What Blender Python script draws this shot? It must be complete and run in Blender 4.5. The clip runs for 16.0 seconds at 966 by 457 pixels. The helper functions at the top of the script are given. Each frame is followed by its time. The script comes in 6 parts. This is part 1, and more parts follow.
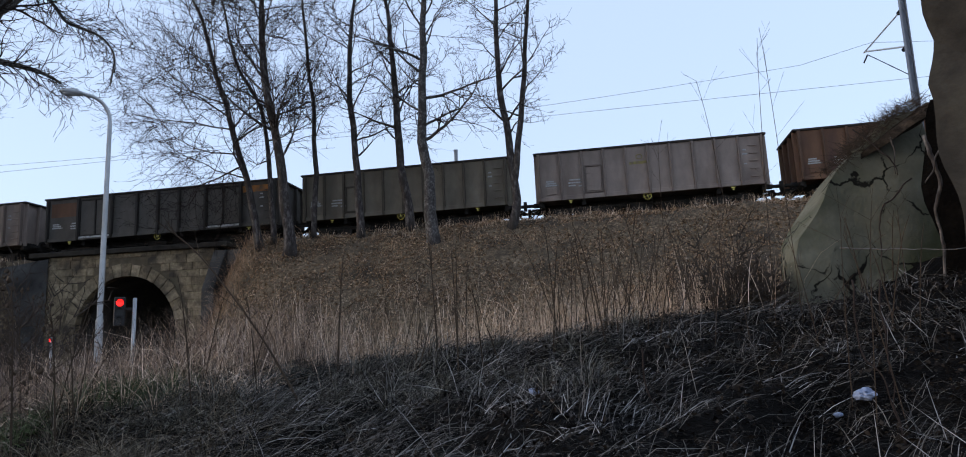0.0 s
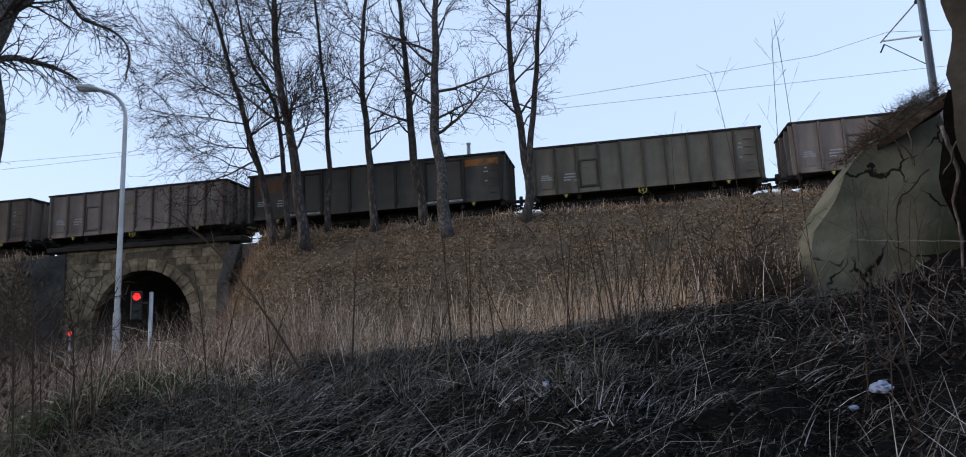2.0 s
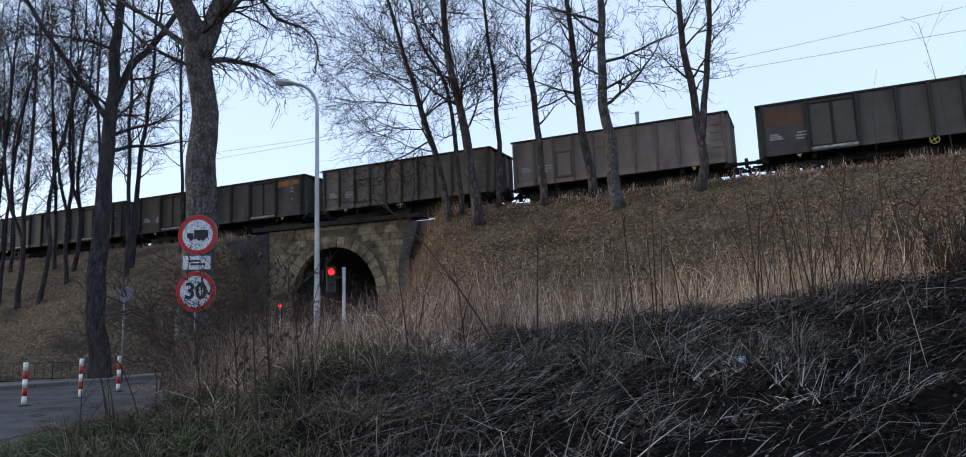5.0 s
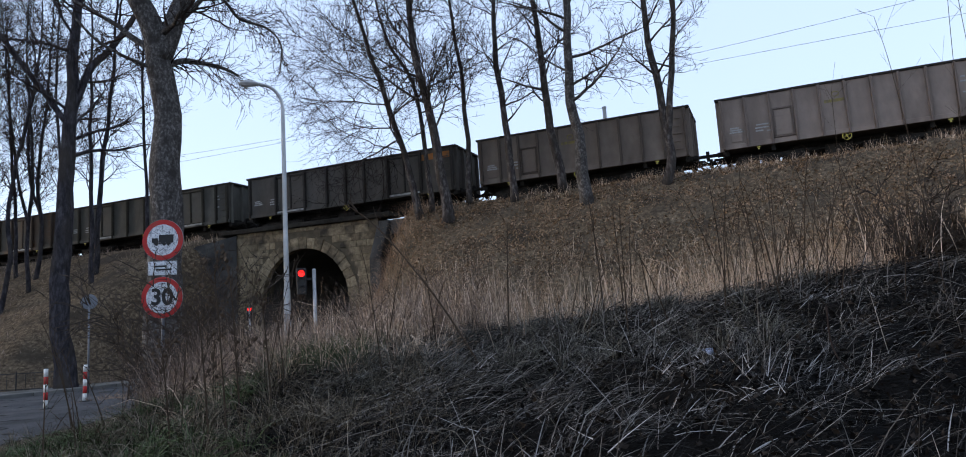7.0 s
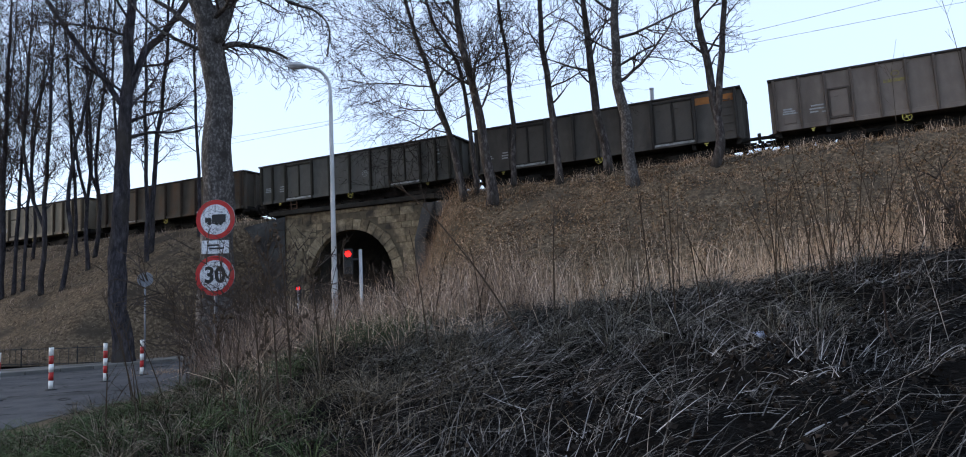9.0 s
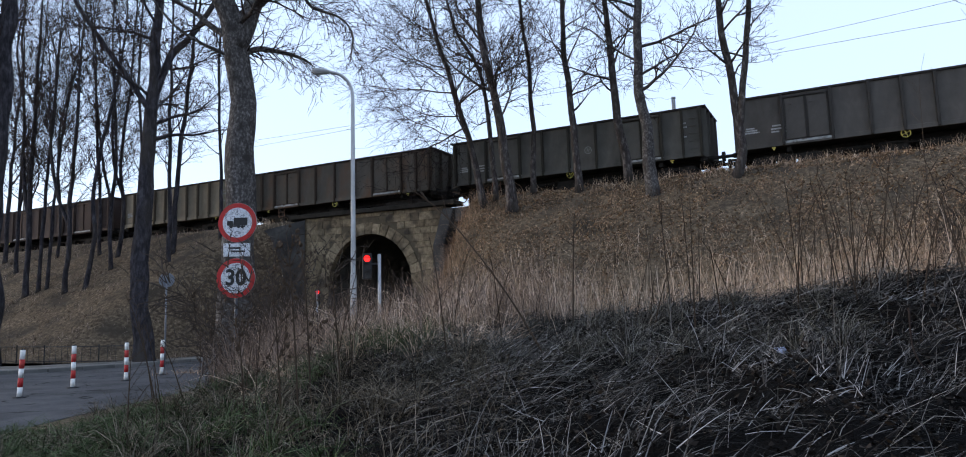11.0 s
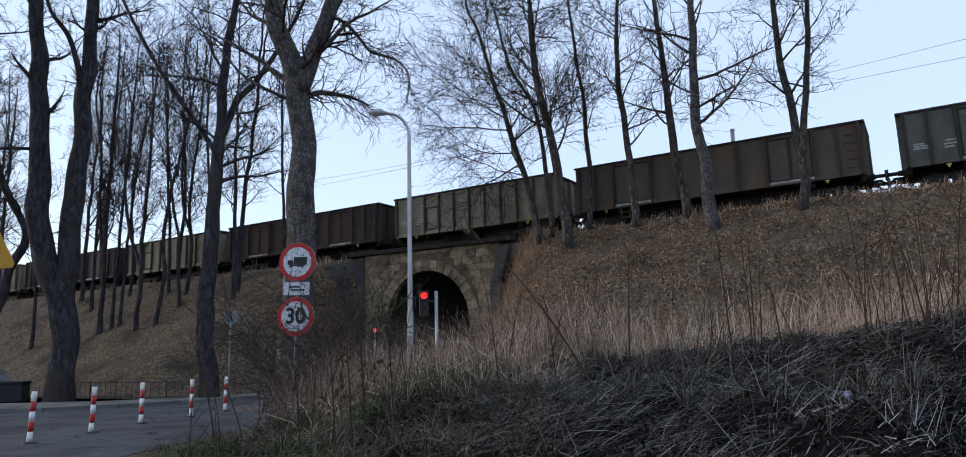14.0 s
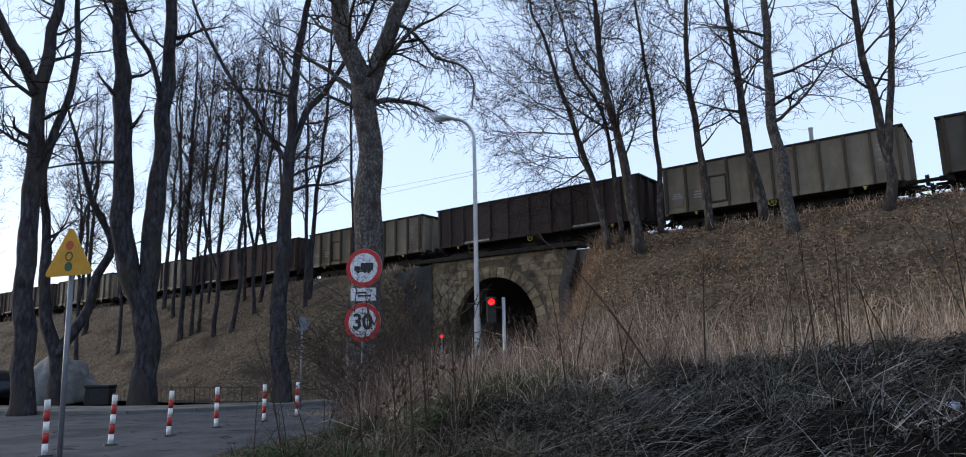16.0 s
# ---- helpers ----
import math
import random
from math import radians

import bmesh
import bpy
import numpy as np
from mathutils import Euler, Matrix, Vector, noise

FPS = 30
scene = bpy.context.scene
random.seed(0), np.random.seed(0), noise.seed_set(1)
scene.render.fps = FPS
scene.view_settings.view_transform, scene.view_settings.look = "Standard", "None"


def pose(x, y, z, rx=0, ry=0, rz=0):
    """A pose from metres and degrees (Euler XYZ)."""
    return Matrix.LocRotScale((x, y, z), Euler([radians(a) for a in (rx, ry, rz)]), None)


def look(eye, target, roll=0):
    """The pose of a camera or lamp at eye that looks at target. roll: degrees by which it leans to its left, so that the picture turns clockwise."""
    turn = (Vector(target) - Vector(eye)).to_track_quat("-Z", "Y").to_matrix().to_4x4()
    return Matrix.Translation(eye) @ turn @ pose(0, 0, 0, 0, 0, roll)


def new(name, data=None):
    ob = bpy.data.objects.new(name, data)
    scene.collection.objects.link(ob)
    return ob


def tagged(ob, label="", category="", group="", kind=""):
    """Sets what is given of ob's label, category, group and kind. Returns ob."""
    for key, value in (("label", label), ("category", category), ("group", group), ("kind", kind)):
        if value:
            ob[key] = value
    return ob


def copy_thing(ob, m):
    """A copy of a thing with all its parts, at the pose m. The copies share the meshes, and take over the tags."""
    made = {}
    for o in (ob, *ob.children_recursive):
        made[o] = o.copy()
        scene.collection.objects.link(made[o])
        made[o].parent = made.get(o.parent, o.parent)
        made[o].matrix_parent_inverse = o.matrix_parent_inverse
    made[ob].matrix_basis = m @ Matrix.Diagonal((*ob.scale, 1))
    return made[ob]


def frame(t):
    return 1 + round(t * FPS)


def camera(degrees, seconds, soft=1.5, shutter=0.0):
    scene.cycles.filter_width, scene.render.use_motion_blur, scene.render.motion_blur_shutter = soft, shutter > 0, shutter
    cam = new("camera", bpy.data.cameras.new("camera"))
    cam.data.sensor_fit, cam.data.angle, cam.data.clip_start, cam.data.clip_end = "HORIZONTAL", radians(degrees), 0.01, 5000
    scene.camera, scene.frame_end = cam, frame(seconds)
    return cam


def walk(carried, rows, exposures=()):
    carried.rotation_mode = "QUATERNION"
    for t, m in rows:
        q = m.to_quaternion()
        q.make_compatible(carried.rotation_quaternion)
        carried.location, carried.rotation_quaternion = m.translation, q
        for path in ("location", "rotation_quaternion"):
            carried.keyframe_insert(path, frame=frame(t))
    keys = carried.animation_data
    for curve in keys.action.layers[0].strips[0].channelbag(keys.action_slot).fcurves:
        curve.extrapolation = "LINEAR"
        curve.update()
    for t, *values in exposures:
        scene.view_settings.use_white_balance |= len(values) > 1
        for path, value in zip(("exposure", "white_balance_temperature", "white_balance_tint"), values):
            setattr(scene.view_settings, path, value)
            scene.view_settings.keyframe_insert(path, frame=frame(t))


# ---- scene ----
cam = camera(66.75, 16.0, soft=1.0)
PATH = [
    (0.0, pose(0.128, 0.126, 1.519, 99.82, 2.08, 0.36)),
    (0.5, pose(0.136, 0.124, 1.521, 99.91, 1.96, 0.69)),
    (1.0, pose(0.137, 0.118, 1.521, 99.98, 2.12, 0.42)),
    (1.5, pose(0.128, 0.124, 1.521, 99.55, 2.42, 0.59)),
    (2.0, pose(0.124, 0.116, 1.521, 99.32, 2.13, 1.39)),
    (2.5, pose(0.056, 0.048, 1.527, 98.75, 1.70, 5.51)),
    (3.0, pose(0.003, -0.027, 1.521, 98.21, 1.77, 11.10)),
    (3.5, pose(-0.031, -0.051, 1.514, 97.20, 1.70, 14.75)),
    (4.0, pose(-0.048, -0.086, 1.519, 97.28, 0.72, 15.87)),
    (6.5, pose(0.001, -0.037, 1.573, 97.96, 3.54, 11.70)),
    (7.0, pose(-0.003, -0.056, 1.559, 97.26, 3.30, 12.35)),
    (7.5, pose(0.004, -0.072, 1.546, 97.39, 3.13, 13.60)),
    (8.0, pose(-0.012, -0.066, 1.559, 96.83, 3.47, 14.92)),
    (8.5, pose(-0.016, -0.064, 1.544, 96.65, 2.80, 15.04)),
    (9.0, pose(-0.034, -0.079, 1.536, 96.08, 2.52, 15.69)),
    (11.5, pose(-0.050, -0.101, 1.570, 97.19, 1.24, 17.06)),
    (12.0, pose(-0.016, -0.050, 1.562, 98.67, -0.11, 11.93)),
    (12.5, pose(-0.018, -0.044, 1.546, 96.42, 0.08, 8.17)),
    (13.0, pose(0.001, -0.007, 1.556, 96.76, 0.79, 6.95)),
    (13.5, pose(-0.048, -0.014, 1.567, 101.82, 1.72, 10.69)),
    (14.0, pose(0.009, -0.094, 1.610, 99.44, 1.33, 21.54)),
    (14.5, pose(-0.119, -0.003, 1.590, 100.64, 1.32, 21.72)),
    (15.0, pose(-0.184, 0.008, 1.599, 100.12, 0.67, 22.20)),
    (15.5, pose(-0.094, 0.062, 1.565, 99.15, 0.32, 25.53)),
    (16.0, pose(-0.059, 0.169, 1.588, 100.13, 1.05, 26.89)),
]
walk(cam, PATH, exposures=[(0.0, 0.81), (2.0, 0.81), (3.0, 0.95), (7.0, 0.98), (9.0, 1.13), (11.5, 1.13), (12.0, 1.03), (14.0, 0.9), (15.0, 0.93), (16.0, 0.95)])

# world and sun: clear winter sky shortly before sunset, the sun low behind the trees
SUN_EL, SUN_AZ = 9.0, -98.0
world_sky = bpy.data.worlds.new("sky")
scene.world = world_sky
world_sky.use_nodes = True
wn = world_sky.node_tree.nodes
wl = world_sky.node_tree.links
sky_tex = wn.new("ShaderNodeTexSky")
sky_tex.sky_type = "NISHITA"
sky_tex.sun_disc = False
sky_tex.sun_elevation = radians(SUN_EL)
sky_tex.sun_rotation = radians(SUN_AZ)
sky_tex.air_density, sky_tex.dust_density, sky_tex.ozone_density = 1.0, 1.0, 1.0
haze = wn.new("ShaderNodeMix")
haze.data_type = "RGBA"
haze.inputs[0].default_value = 0.72
wl.new(sky_tex.outputs[0], haze.inputs[6])
haze.inputs[7].default_value = (2.84, 3.53, 5.0, 1)  # thin even haze over the whole sky
wl.new(haze.outputs[2], wn["Background"].inputs[0])
wn["Background"].inputs[1].default_value = 0.15
sun = new("sun", bpy.data.lights.new("sun", "SUN"))
sun.data.energy, sun.data.angle, sun.data.color = 0.85, radians(8), (1.0, 0.9, 0.8)
sun.matrix_world = look((0, 0, 0), (-math.sin(radians(SUN_AZ)), -math.cos(radians(SUN_AZ)), -math.tan(radians(SUN_EL))))


# ---- helpers of this scene ----
def material(name, colors, scale=3.0, rough=0.9, metal=0.0, bump=0.3, bump_scale=40.0, stain=None, stain_scale=0.7, stretch=(1, 1, 1), island=0.0, each=0.0):
    """Noise between the colours, a second larger noise of stains, fine relief; island or each: variation per piece."""
    m = bpy.data.materials.new(name)
    m.use_nodes = True
    nt = m.node_tree
    n, l = nt.nodes, nt.links
    b = n["Principled BSDF"]
    tc = n.new("ShaderNodeTexCoord")
    mp = n.new("ShaderNodeMapping")
    mp.inputs["Scale"].default_value = stretch
    l.new(tc.outputs["Object"], mp.inputs[0])
    nz = n.new("ShaderNodeTexNoise")
    nz.inputs["Scale"].default_value, nz.inputs["Detail"].default_value, nz.inputs["Roughness"].default_value = scale, 6, 0.65
    l.new(mp.outputs[0], nz.inputs["Vector"])
    rp = n.new("ShaderNodeValToRGB")
    e = rp.color_ramp.elements
    k = len(colors)
    while len(e) < k:
        e.new(0.5)
    for i, c in enumerate(colors):
        e[i].position = 0.3 + 0.4 * i / max(1, k - 1)
        e[i].color = (*c, 1)
    fac = nz.outputs["Fac"]
    if island or each:
        src = n.new("ShaderNodeNewGeometry").outputs["Random Per Island"] if island else n.new("ShaderNodeObjectInfo").outputs["Random"]
        mx = n.new("ShaderNodeMix")
        mx.inputs[0].default_value = island or each
        l.new(fac, mx.inputs[2])
        rm = n.new("ShaderNodeMapRange")
        rm.inputs[3].default_value, rm.inputs[4].default_value = 0.25, 0.75
        l.new(src, rm.inputs[0])
        l.new(rm.outputs[0], mx.inputs[3])
        fac = mx.outputs[0]
    l.new(fac, rp.inputs[0])
    col = rp.outputs[0]
    if stain:
        n2 = n.new("ShaderNodeTexNoise")
        n2.inputs["Scale"].default_value, n2.inputs["Detail"].default_value = stain_scale, 5
        l.new(mp.outputs[0], n2.inputs["Vector"])
        r2 = n.new("ShaderNodeMapRange")
        r2.inputs[1].default_value, r2.inputs[2].default_value = 0.48, 0.68
        l.new(n2.outputs["Fac"], r2.inputs[0])
        m2 = n.new("ShaderNodeMix")
        m2.data_type = "RGBA"
        l.new(r2.outputs[0], m2.inputs[0])
        l.new(col, m2.inputs[6])
        m2.inputs[7].default_value = (*stain, 1)
        col = m2.outputs[2]
    l.new(col, b.inputs["Base Color"])
    b.inputs["Roughness"].default_value, b.inputs["Metallic"].default_value = rough, metal
    b.inputs["Specular IOR Level"].default_value = 0.25 if rough < 0.8 else 0.06
    if bump:
        n3 = n.new("ShaderNodeTexNoise")
        n3.inputs["Scale"].default_value, n3.inputs["Detail"].default_value = bump_scale, 4
        l.new(mp.outputs[0], n3.inputs["Vector"])
        bp = n.new("ShaderNodeBump")
        bp.inputs["Strength"].default_value, bp.inputs["Distance"].default_value = bump, 0.03
        l.new(n3.outputs["Fac"], bp.inputs["Height"])
        l.new(bp.outputs[0], b.inputs["Normal"])
    return m


def glow(name, color, strength):
    m = bpy.data.materials.new(name)
    m.use_nodes = True
    b = m.node_tree.nodes["Principled BSDF"]
    b.inputs["Base Color"].default_value = (*color, 1)
    b.inputs["Emission Color"].default_value = (*color, 1)
    b.inputs["Emission Strength"].default_value = strength
    return m


def mesh_of(bm, name, mats=(), smooth=False):
    me = bpy.data.meshes.new(name)
    bm.normal_update()
    bm.to_mesh(me)
    bm.free()
    for m in mats:
        me.materials.append(m)
    if smooth:
        me.polygons.foreach_set("use_smooth", [True] * len(me.polygons))
    return me


def part(name, bm, mat, parent=None, label="", smooth=False):
    """A bmesh, or a mesh that is there already, as one object under a thing or part."""
    me = bm if isinstance(bm, bpy.types.Mesh) else mesh_of(bm, name, [mat], smooth)
    ob = new(name, me)
    ob.parent = parent
    if me.materials and me.materials[0] != mat:
        ob.material_slots[0].link = "OBJECT"
        ob.material_slots[0].material = mat
    return tagged(ob, label)


def thing(name, m=None, label="", category="", group="", kind=""):
    ob = new(name)
    ob.empty_display_size = 0.2
    if m is not None:
        ob.matrix_basis = m
    return tagged(ob, label, category, group, kind)


def box(bm, x0, x1, y0, y1, z0, z1, bevel=0.0):
    r = bmesh.ops.create_cube(bm, size=1, matrix=Matrix.Translation(((x0 + x1) / 2, (y0 + y1) / 2, (z0 + z1) / 2)) @ Matrix.Diagonal((abs(x1 - x0), abs(y1 - y0), abs(z1 - z0), 1)))
    if bevel:
        vs = set(r["verts"])
        bmesh.ops.bevel(bm, geom=[e for e in bm.edges if e.verts[0] in vs and e.verts[1] in vs], offset=bevel, segments=1, affect="EDGES")
    return bm


def boxed(*a, **k):
    return box(bmesh.new(), *a, **k)


def cyl(bm, p0, p1, r0, r1=None, sides=12, caps=True):
    p0, p1 = Vector(p0), Vector(p1)
    d = p1 - p0
    m = Matrix.Translation((p0 + p1) / 2) @ d.to_track_quat("Z", "Y").to_matrix().to_4x4()
    bmesh.ops.create_cone(bm, cap_ends=caps, segments=sides, radius1=r0, radius2=r0 if r1 is None else r1, depth=d.length, matrix=m)
    return bm


def mesh_arrays(name, verts, faces, mat, smooth=False):
    """A mesh from numpy arrays; faces all of one size."""
    me = bpy.data.meshes.new(name)
    k = faces.shape[1]
    me.vertices.add(len(verts))
    me.vertices.foreach_set("co", np.asarray(verts, np.float32).ravel())
    me.loops.add(faces.size)
    me.loops.foreach_set("vertex_index", faces.astype(np.int32).ravel())
    me.polygons.add(len(faces))
    me.polygons.foreach_set("loop_start", np.arange(0, faces.size, k, dtype=np.int32))
    me.update(calc_edges=True)
    if smooth:
        me.polygons.foreach_set("use_smooth", np.ones(len(faces), bool))
    me.materials.append(mat)
    return me


def tube_segments(P0, P1, R0, R1, sides=3):
    """Verts and quads of many tapered prisms."""
    P0, P1, R0, R1 = map(np.asarray, (P0, P1, R0, R1))
    d = P1 - P0
    d = d / np.maximum(1e-6, np.linalg.norm(d, axis=1))[:, None]
    ref = np.where(np.abs(d[:, 2:3]) > 0.9, [[1.0, 0, 0]], [[0, 0, 1.0]])
    u = np.cross(d, ref)
    u /= np.linalg.norm(u, axis=1)[:, None]
    v = np.cross(d, u)
    a = np.arange(sides) * 2 * np.pi / sides
    ring = np.cos(a)[None, :, None] * u[:, None] + np.sin(a)[None, :, None] * v[:, None]
    A = P0[:, None] + ring * R0[:, None, None]
    B = P1[:, None] + ring * R1[:, None, None]
    V = np.concatenate([A, B], 1).reshape(-1, 3)
    i = np.arange(sides)
    j = (i + 1) % sides
    q = np.stack([i, j, j + sides, i + sides], 1)
    F = (q[None] + (np.arange(len(P0)) * 2 * sides)[:, None, None]).reshape(-1, 4)
    return V, F


def sweep(points, radii, sides=10, lump=0.0, seed=0):
    """One tube along a line of points."""
    bm = bmesh.new()
    rings = []
    pts = [Vector(p) for p in points]
    for i, p in enumerate(pts):
        d = (pts[min(i + 1, len(pts) - 1)] - pts[max(i - 1, 0)]).normalized()
        u = d.cross(Vector((0.31, 0.95, 0.0))).normalized()
        w = d.cross(u)
        ring = []
        for k in range(sides):
            a = 2 * math.pi * k / sides
            q = u * math.cos(a) + w * math.sin(a)
            rr = radii[i] * (1 + lump * noise.noise(Vector((q.x * 2 + seed, q.y * 2, p.z * 0.8))))
            ring.append(bm.verts.new(p + q * rr))
        rings.append(ring)
    for a, b in zip(rings, rings[1:]):
        for k in range(sides):
            bm.faces.new((a[k], a[(k + 1) % sides], b[(k + 1) % sides], b[k]))
    bm.faces.new(rings[0][::-1])
    bm.faces.new(rings[-1])
    return bm


def smooth_line(points, count):
    """A Catmull-Rom line through the points."""
    pts = [Vector(p) for p in points]
    pts = [pts[0] * 2 - pts[1]] + pts + [pts[-1] * 2 - pts[-2]]
    res = []
    for i in range(1, len(pts) - 2):
        a, b, c, d = pts[i - 1:i + 3]
        for k in range(count):
            t = k / count
            res.append(0.5 * ((2 * b) + (c - a) * t + (2 * a - 5 * b + 4 * c - d) * t * t + (3 * b - a - 3 * c + d) * t ** 3))
    res.append(pts[-2])
    return res
# ---- materials ----
M_EARTH = material("earth", [(0.03, 0.021, 0.014), (0.098, 0.072, 0.047), (0.23, 0.176, 0.115)], 7.0, 0.95, bump=1.0, bump_scale=18, stain=(0.05, 0.04, 0.029), stain_scale=0.6)
# dark soil, blackened further with the shade between the straw
M_SHADEHUMUS = material("shaded_humus", [(0.0016, 0.0013, 0.0012), (0.0036, 0.0029, 0.0024), (0.0085, 0.0068, 0.0055)], 3.0, 0.95, bump=0.8, bump_scale=25)
# most straws near-black: shade deep in the mat put into their colour
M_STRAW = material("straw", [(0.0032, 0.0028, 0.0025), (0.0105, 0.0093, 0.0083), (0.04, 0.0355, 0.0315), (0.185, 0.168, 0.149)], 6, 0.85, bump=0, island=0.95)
M_STALK = material("pale_dead_stalk", [(0.014, 0.0126, 0.0116), (0.1, 0.091, 0.084), (0.38, 0.355, 0.335)], 8, 0.8, bump=0, island=0.8)
M_TALL = material("tall_dry_grass", [(0.2097, 0.1425, 0.09625), (0.5158, 0.3757, 0.2653), (0.8869, 0.689, 0.5275)], 3, 0.9, bump=0, island=0.8)
M_SLOPE = material("slope_grass", [(0.1075, 0.06787, 0.04675), (0.3223, 0.211, 0.137), (0.5589, 0.3871, 0.2671)], 2, 0.9, bump=0, island=0.8)
M_WEED = material("withered_weed", [(0.04749, 0.0327, 0.0259), (0.131, 0.09357, 0.07196), (0.3207, 0.2452, 0.2015)], 3, 0.9, bump=0, island=0.85)
M_GREEN = material("green_grass", [(0.014, 0.022, 0.00904), (0.042, 0.062, 0.02486), (0.115, 0.135, 0.07006)], 3, 0.85, bump=0, island=0.8)
M_LEAF = material("dead_leaf", [(0.075, 0.048, 0.03), (0.2, 0.128, 0.076), (0.43, 0.3, 0.19)], 8, 0.9, bump=0.2, island=0.9)
# litter tones darkened to hold the shade in the straw's gaps
M_SHADELEAF = material("shaded_leaf", [(0.004, 0.0032, 0.0027), (0.013, 0.0102, 0.0083), (0.036, 0.028, 0.022)], 8, 0.9, bump=0.2, island=0.9)
M_BARK = material("bark", [(0.018, 0.015, 0.014), (0.056, 0.048, 0.045), (0.175, 0.155, 0.144)], 9, 0.95, bump=1.0, bump_scale=24, stretch=(1, 1, 0.4), stain=(0.04, 0.034, 0.028), stain_scale=2.4)
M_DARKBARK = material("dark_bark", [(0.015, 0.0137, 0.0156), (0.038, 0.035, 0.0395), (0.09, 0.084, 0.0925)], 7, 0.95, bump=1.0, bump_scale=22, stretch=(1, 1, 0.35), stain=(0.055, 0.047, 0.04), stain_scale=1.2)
M_MAT = material("grey_matted_grass", [(0.012, 0.0108, 0.009), (0.062, 0.057, 0.046), (0.235, 0.22, 0.182)], 5, 0.9, bump=0, island=0.8)
M_OLIVEGRASS = material("olive_withered_grass", [(0.022, 0.018, 0.01243), (0.085, 0.07, 0.04972), (0.22, 0.185, 0.1412)], 4, 0.9, bump=0, island=0.85)
M_PALEBARK = material("pale_flaking_bark", [(0.03, 0.027, 0.0255), (0.078, 0.071, 0.067), (0.21, 0.197, 0.188)], 16, 0.95, bump=1.0, bump_scale=30, stretch=(1, 1, 0.7), stain=(0.04, 0.036, 0.033), stain_scale=4.5)
M_BRUSH = material("grey_brushwood", [(0.03, 0.024, 0.02), (0.075, 0.06, 0.05)], 4, 0.9, bump=0)
M_TWIG = material("twig_bark", [(0.022, 0.016, 0.014), (0.04, 0.03, 0.026)], 4, 0.9, bump=0)
M_STEM = material("weed_stem", [(0.03, 0.022, 0.017), (0.07, 0.05, 0.035)], 4, 0.9, bump=0, island=0.7)
M_ASPHALT = material("asphalt", [(0.06, 0.06, 0.062), (0.085, 0.085, 0.088), (0.11, 0.11, 0.11)], 1.2, 0.85, bump=0.5, bump_scale=90, stain=(0.05, 0.05, 0.052), stain_scale=0.5)
M_KERB = material("kerb_concrete", [(0.1, 0.1, 0.095), (0.17, 0.165, 0.155)], 3, 0.9, bump=0.4, each=0.5)
M_PAVE = material("paving", [(0.12, 0.115, 0.105), (0.19, 0.18, 0.165)], 2, 0.9, bump=0.4, stain=(0.08, 0.075, 0.065))
M_STONE = material("sandstone", [(0.08625, 0.06613, 0.04456), (0.2156, 0.1682, 0.1078), (0.3881, 0.3105, 0.2041)], 5.5, 0.92, bump=1.0, bump_scale=12, stain=(0.06037, 0.05031, 0.03881), stain_scale=1.1, each=0.35)
M_MORTAR = material("mortar", [(0.08, 0.065, 0.045), (0.13, 0.106, 0.072)], 4, 0.95, bump=0.4)
M_DARKSTONE = material("dark_stone", [(0.04, 0.038, 0.035), (0.075, 0.07, 0.06)], 1.6, 0.95, bump=0.7, bump_scale=9)
M_WING = material("grey_weathered_stone", [(0.04, 0.039, 0.038), (0.07, 0.067, 0.063), (0.11, 0.104, 0.096)], 2.4, 0.95, bump=0.8, bump_scale=9, stain=(0.03, 0.029, 0.028), stain_scale=1.2)
M_CONCRETE = material("old_concrete", [(0.086, 0.08428, 0.06192), (0.1247, 0.1187, 0.08772), (0.172, 0.1591, 0.1204)], 1.3, 0.92, bump=0.6, bump_scale=12, stain=(0.0559, 0.0602, 0.0344), stain_scale=0.8)
M_GALV = material("galvanised_steel", [(0.36, 0.37, 0.38), (0.46, 0.47, 0.48)], 6, 0.5, metal=0.6, bump=0.1, stain=(0.3, 0.3, 0.29))
M_GREYPAINT = material("grey_paint", [(0.3, 0.31, 0.32), (0.4, 0.41, 0.42)], 5, 0.6, bump=0.1)
M_WHITE = material("white_paint", [(0.62, 0.62, 0.6), (0.8, 0.8, 0.78)], 7, 0.6, bump=0.1, stain=(0.45, 0.44, 0.4), stain_scale=5)
M_RED = material("red_paint", [(0.33, 0.02, 0.02), (0.45, 0.032, 0.03)], 6, 0.6, bump=0.1, stain=(0.3, 0.05, 0.04), stain_scale=5)
M_BLACK = material("black_paint", [(0.015, 0.015, 0.016), (0.03, 0.03, 0.032)], 6, 0.6, bump=0.1)
M_SIGNBACK = material("zinc_sheet", [(0.28, 0.29, 0.3), (0.38, 0.39, 0.4)], 5, 0.5, metal=0.5, bump=0.1)
M_YELLOW = material("yellow_sign", [(0.4, 0.2, 0.01), (0.48, 0.25, 0.014)], 4, 0.55, bump=0.05, stain=(0.3, 0.16, 0.02), stain_scale=3)
M_RUST = material("rail_steel", [(0.06, 0.04, 0.03), (0.12, 0.08, 0.055)], 6, 0.7, metal=0.4, bump=0.2)
M_UNDER = material("bogie_grime", [(0.018, 0.017, 0.016), (0.04, 0.036, 0.032)], 4, 0.85, bump=0.4)
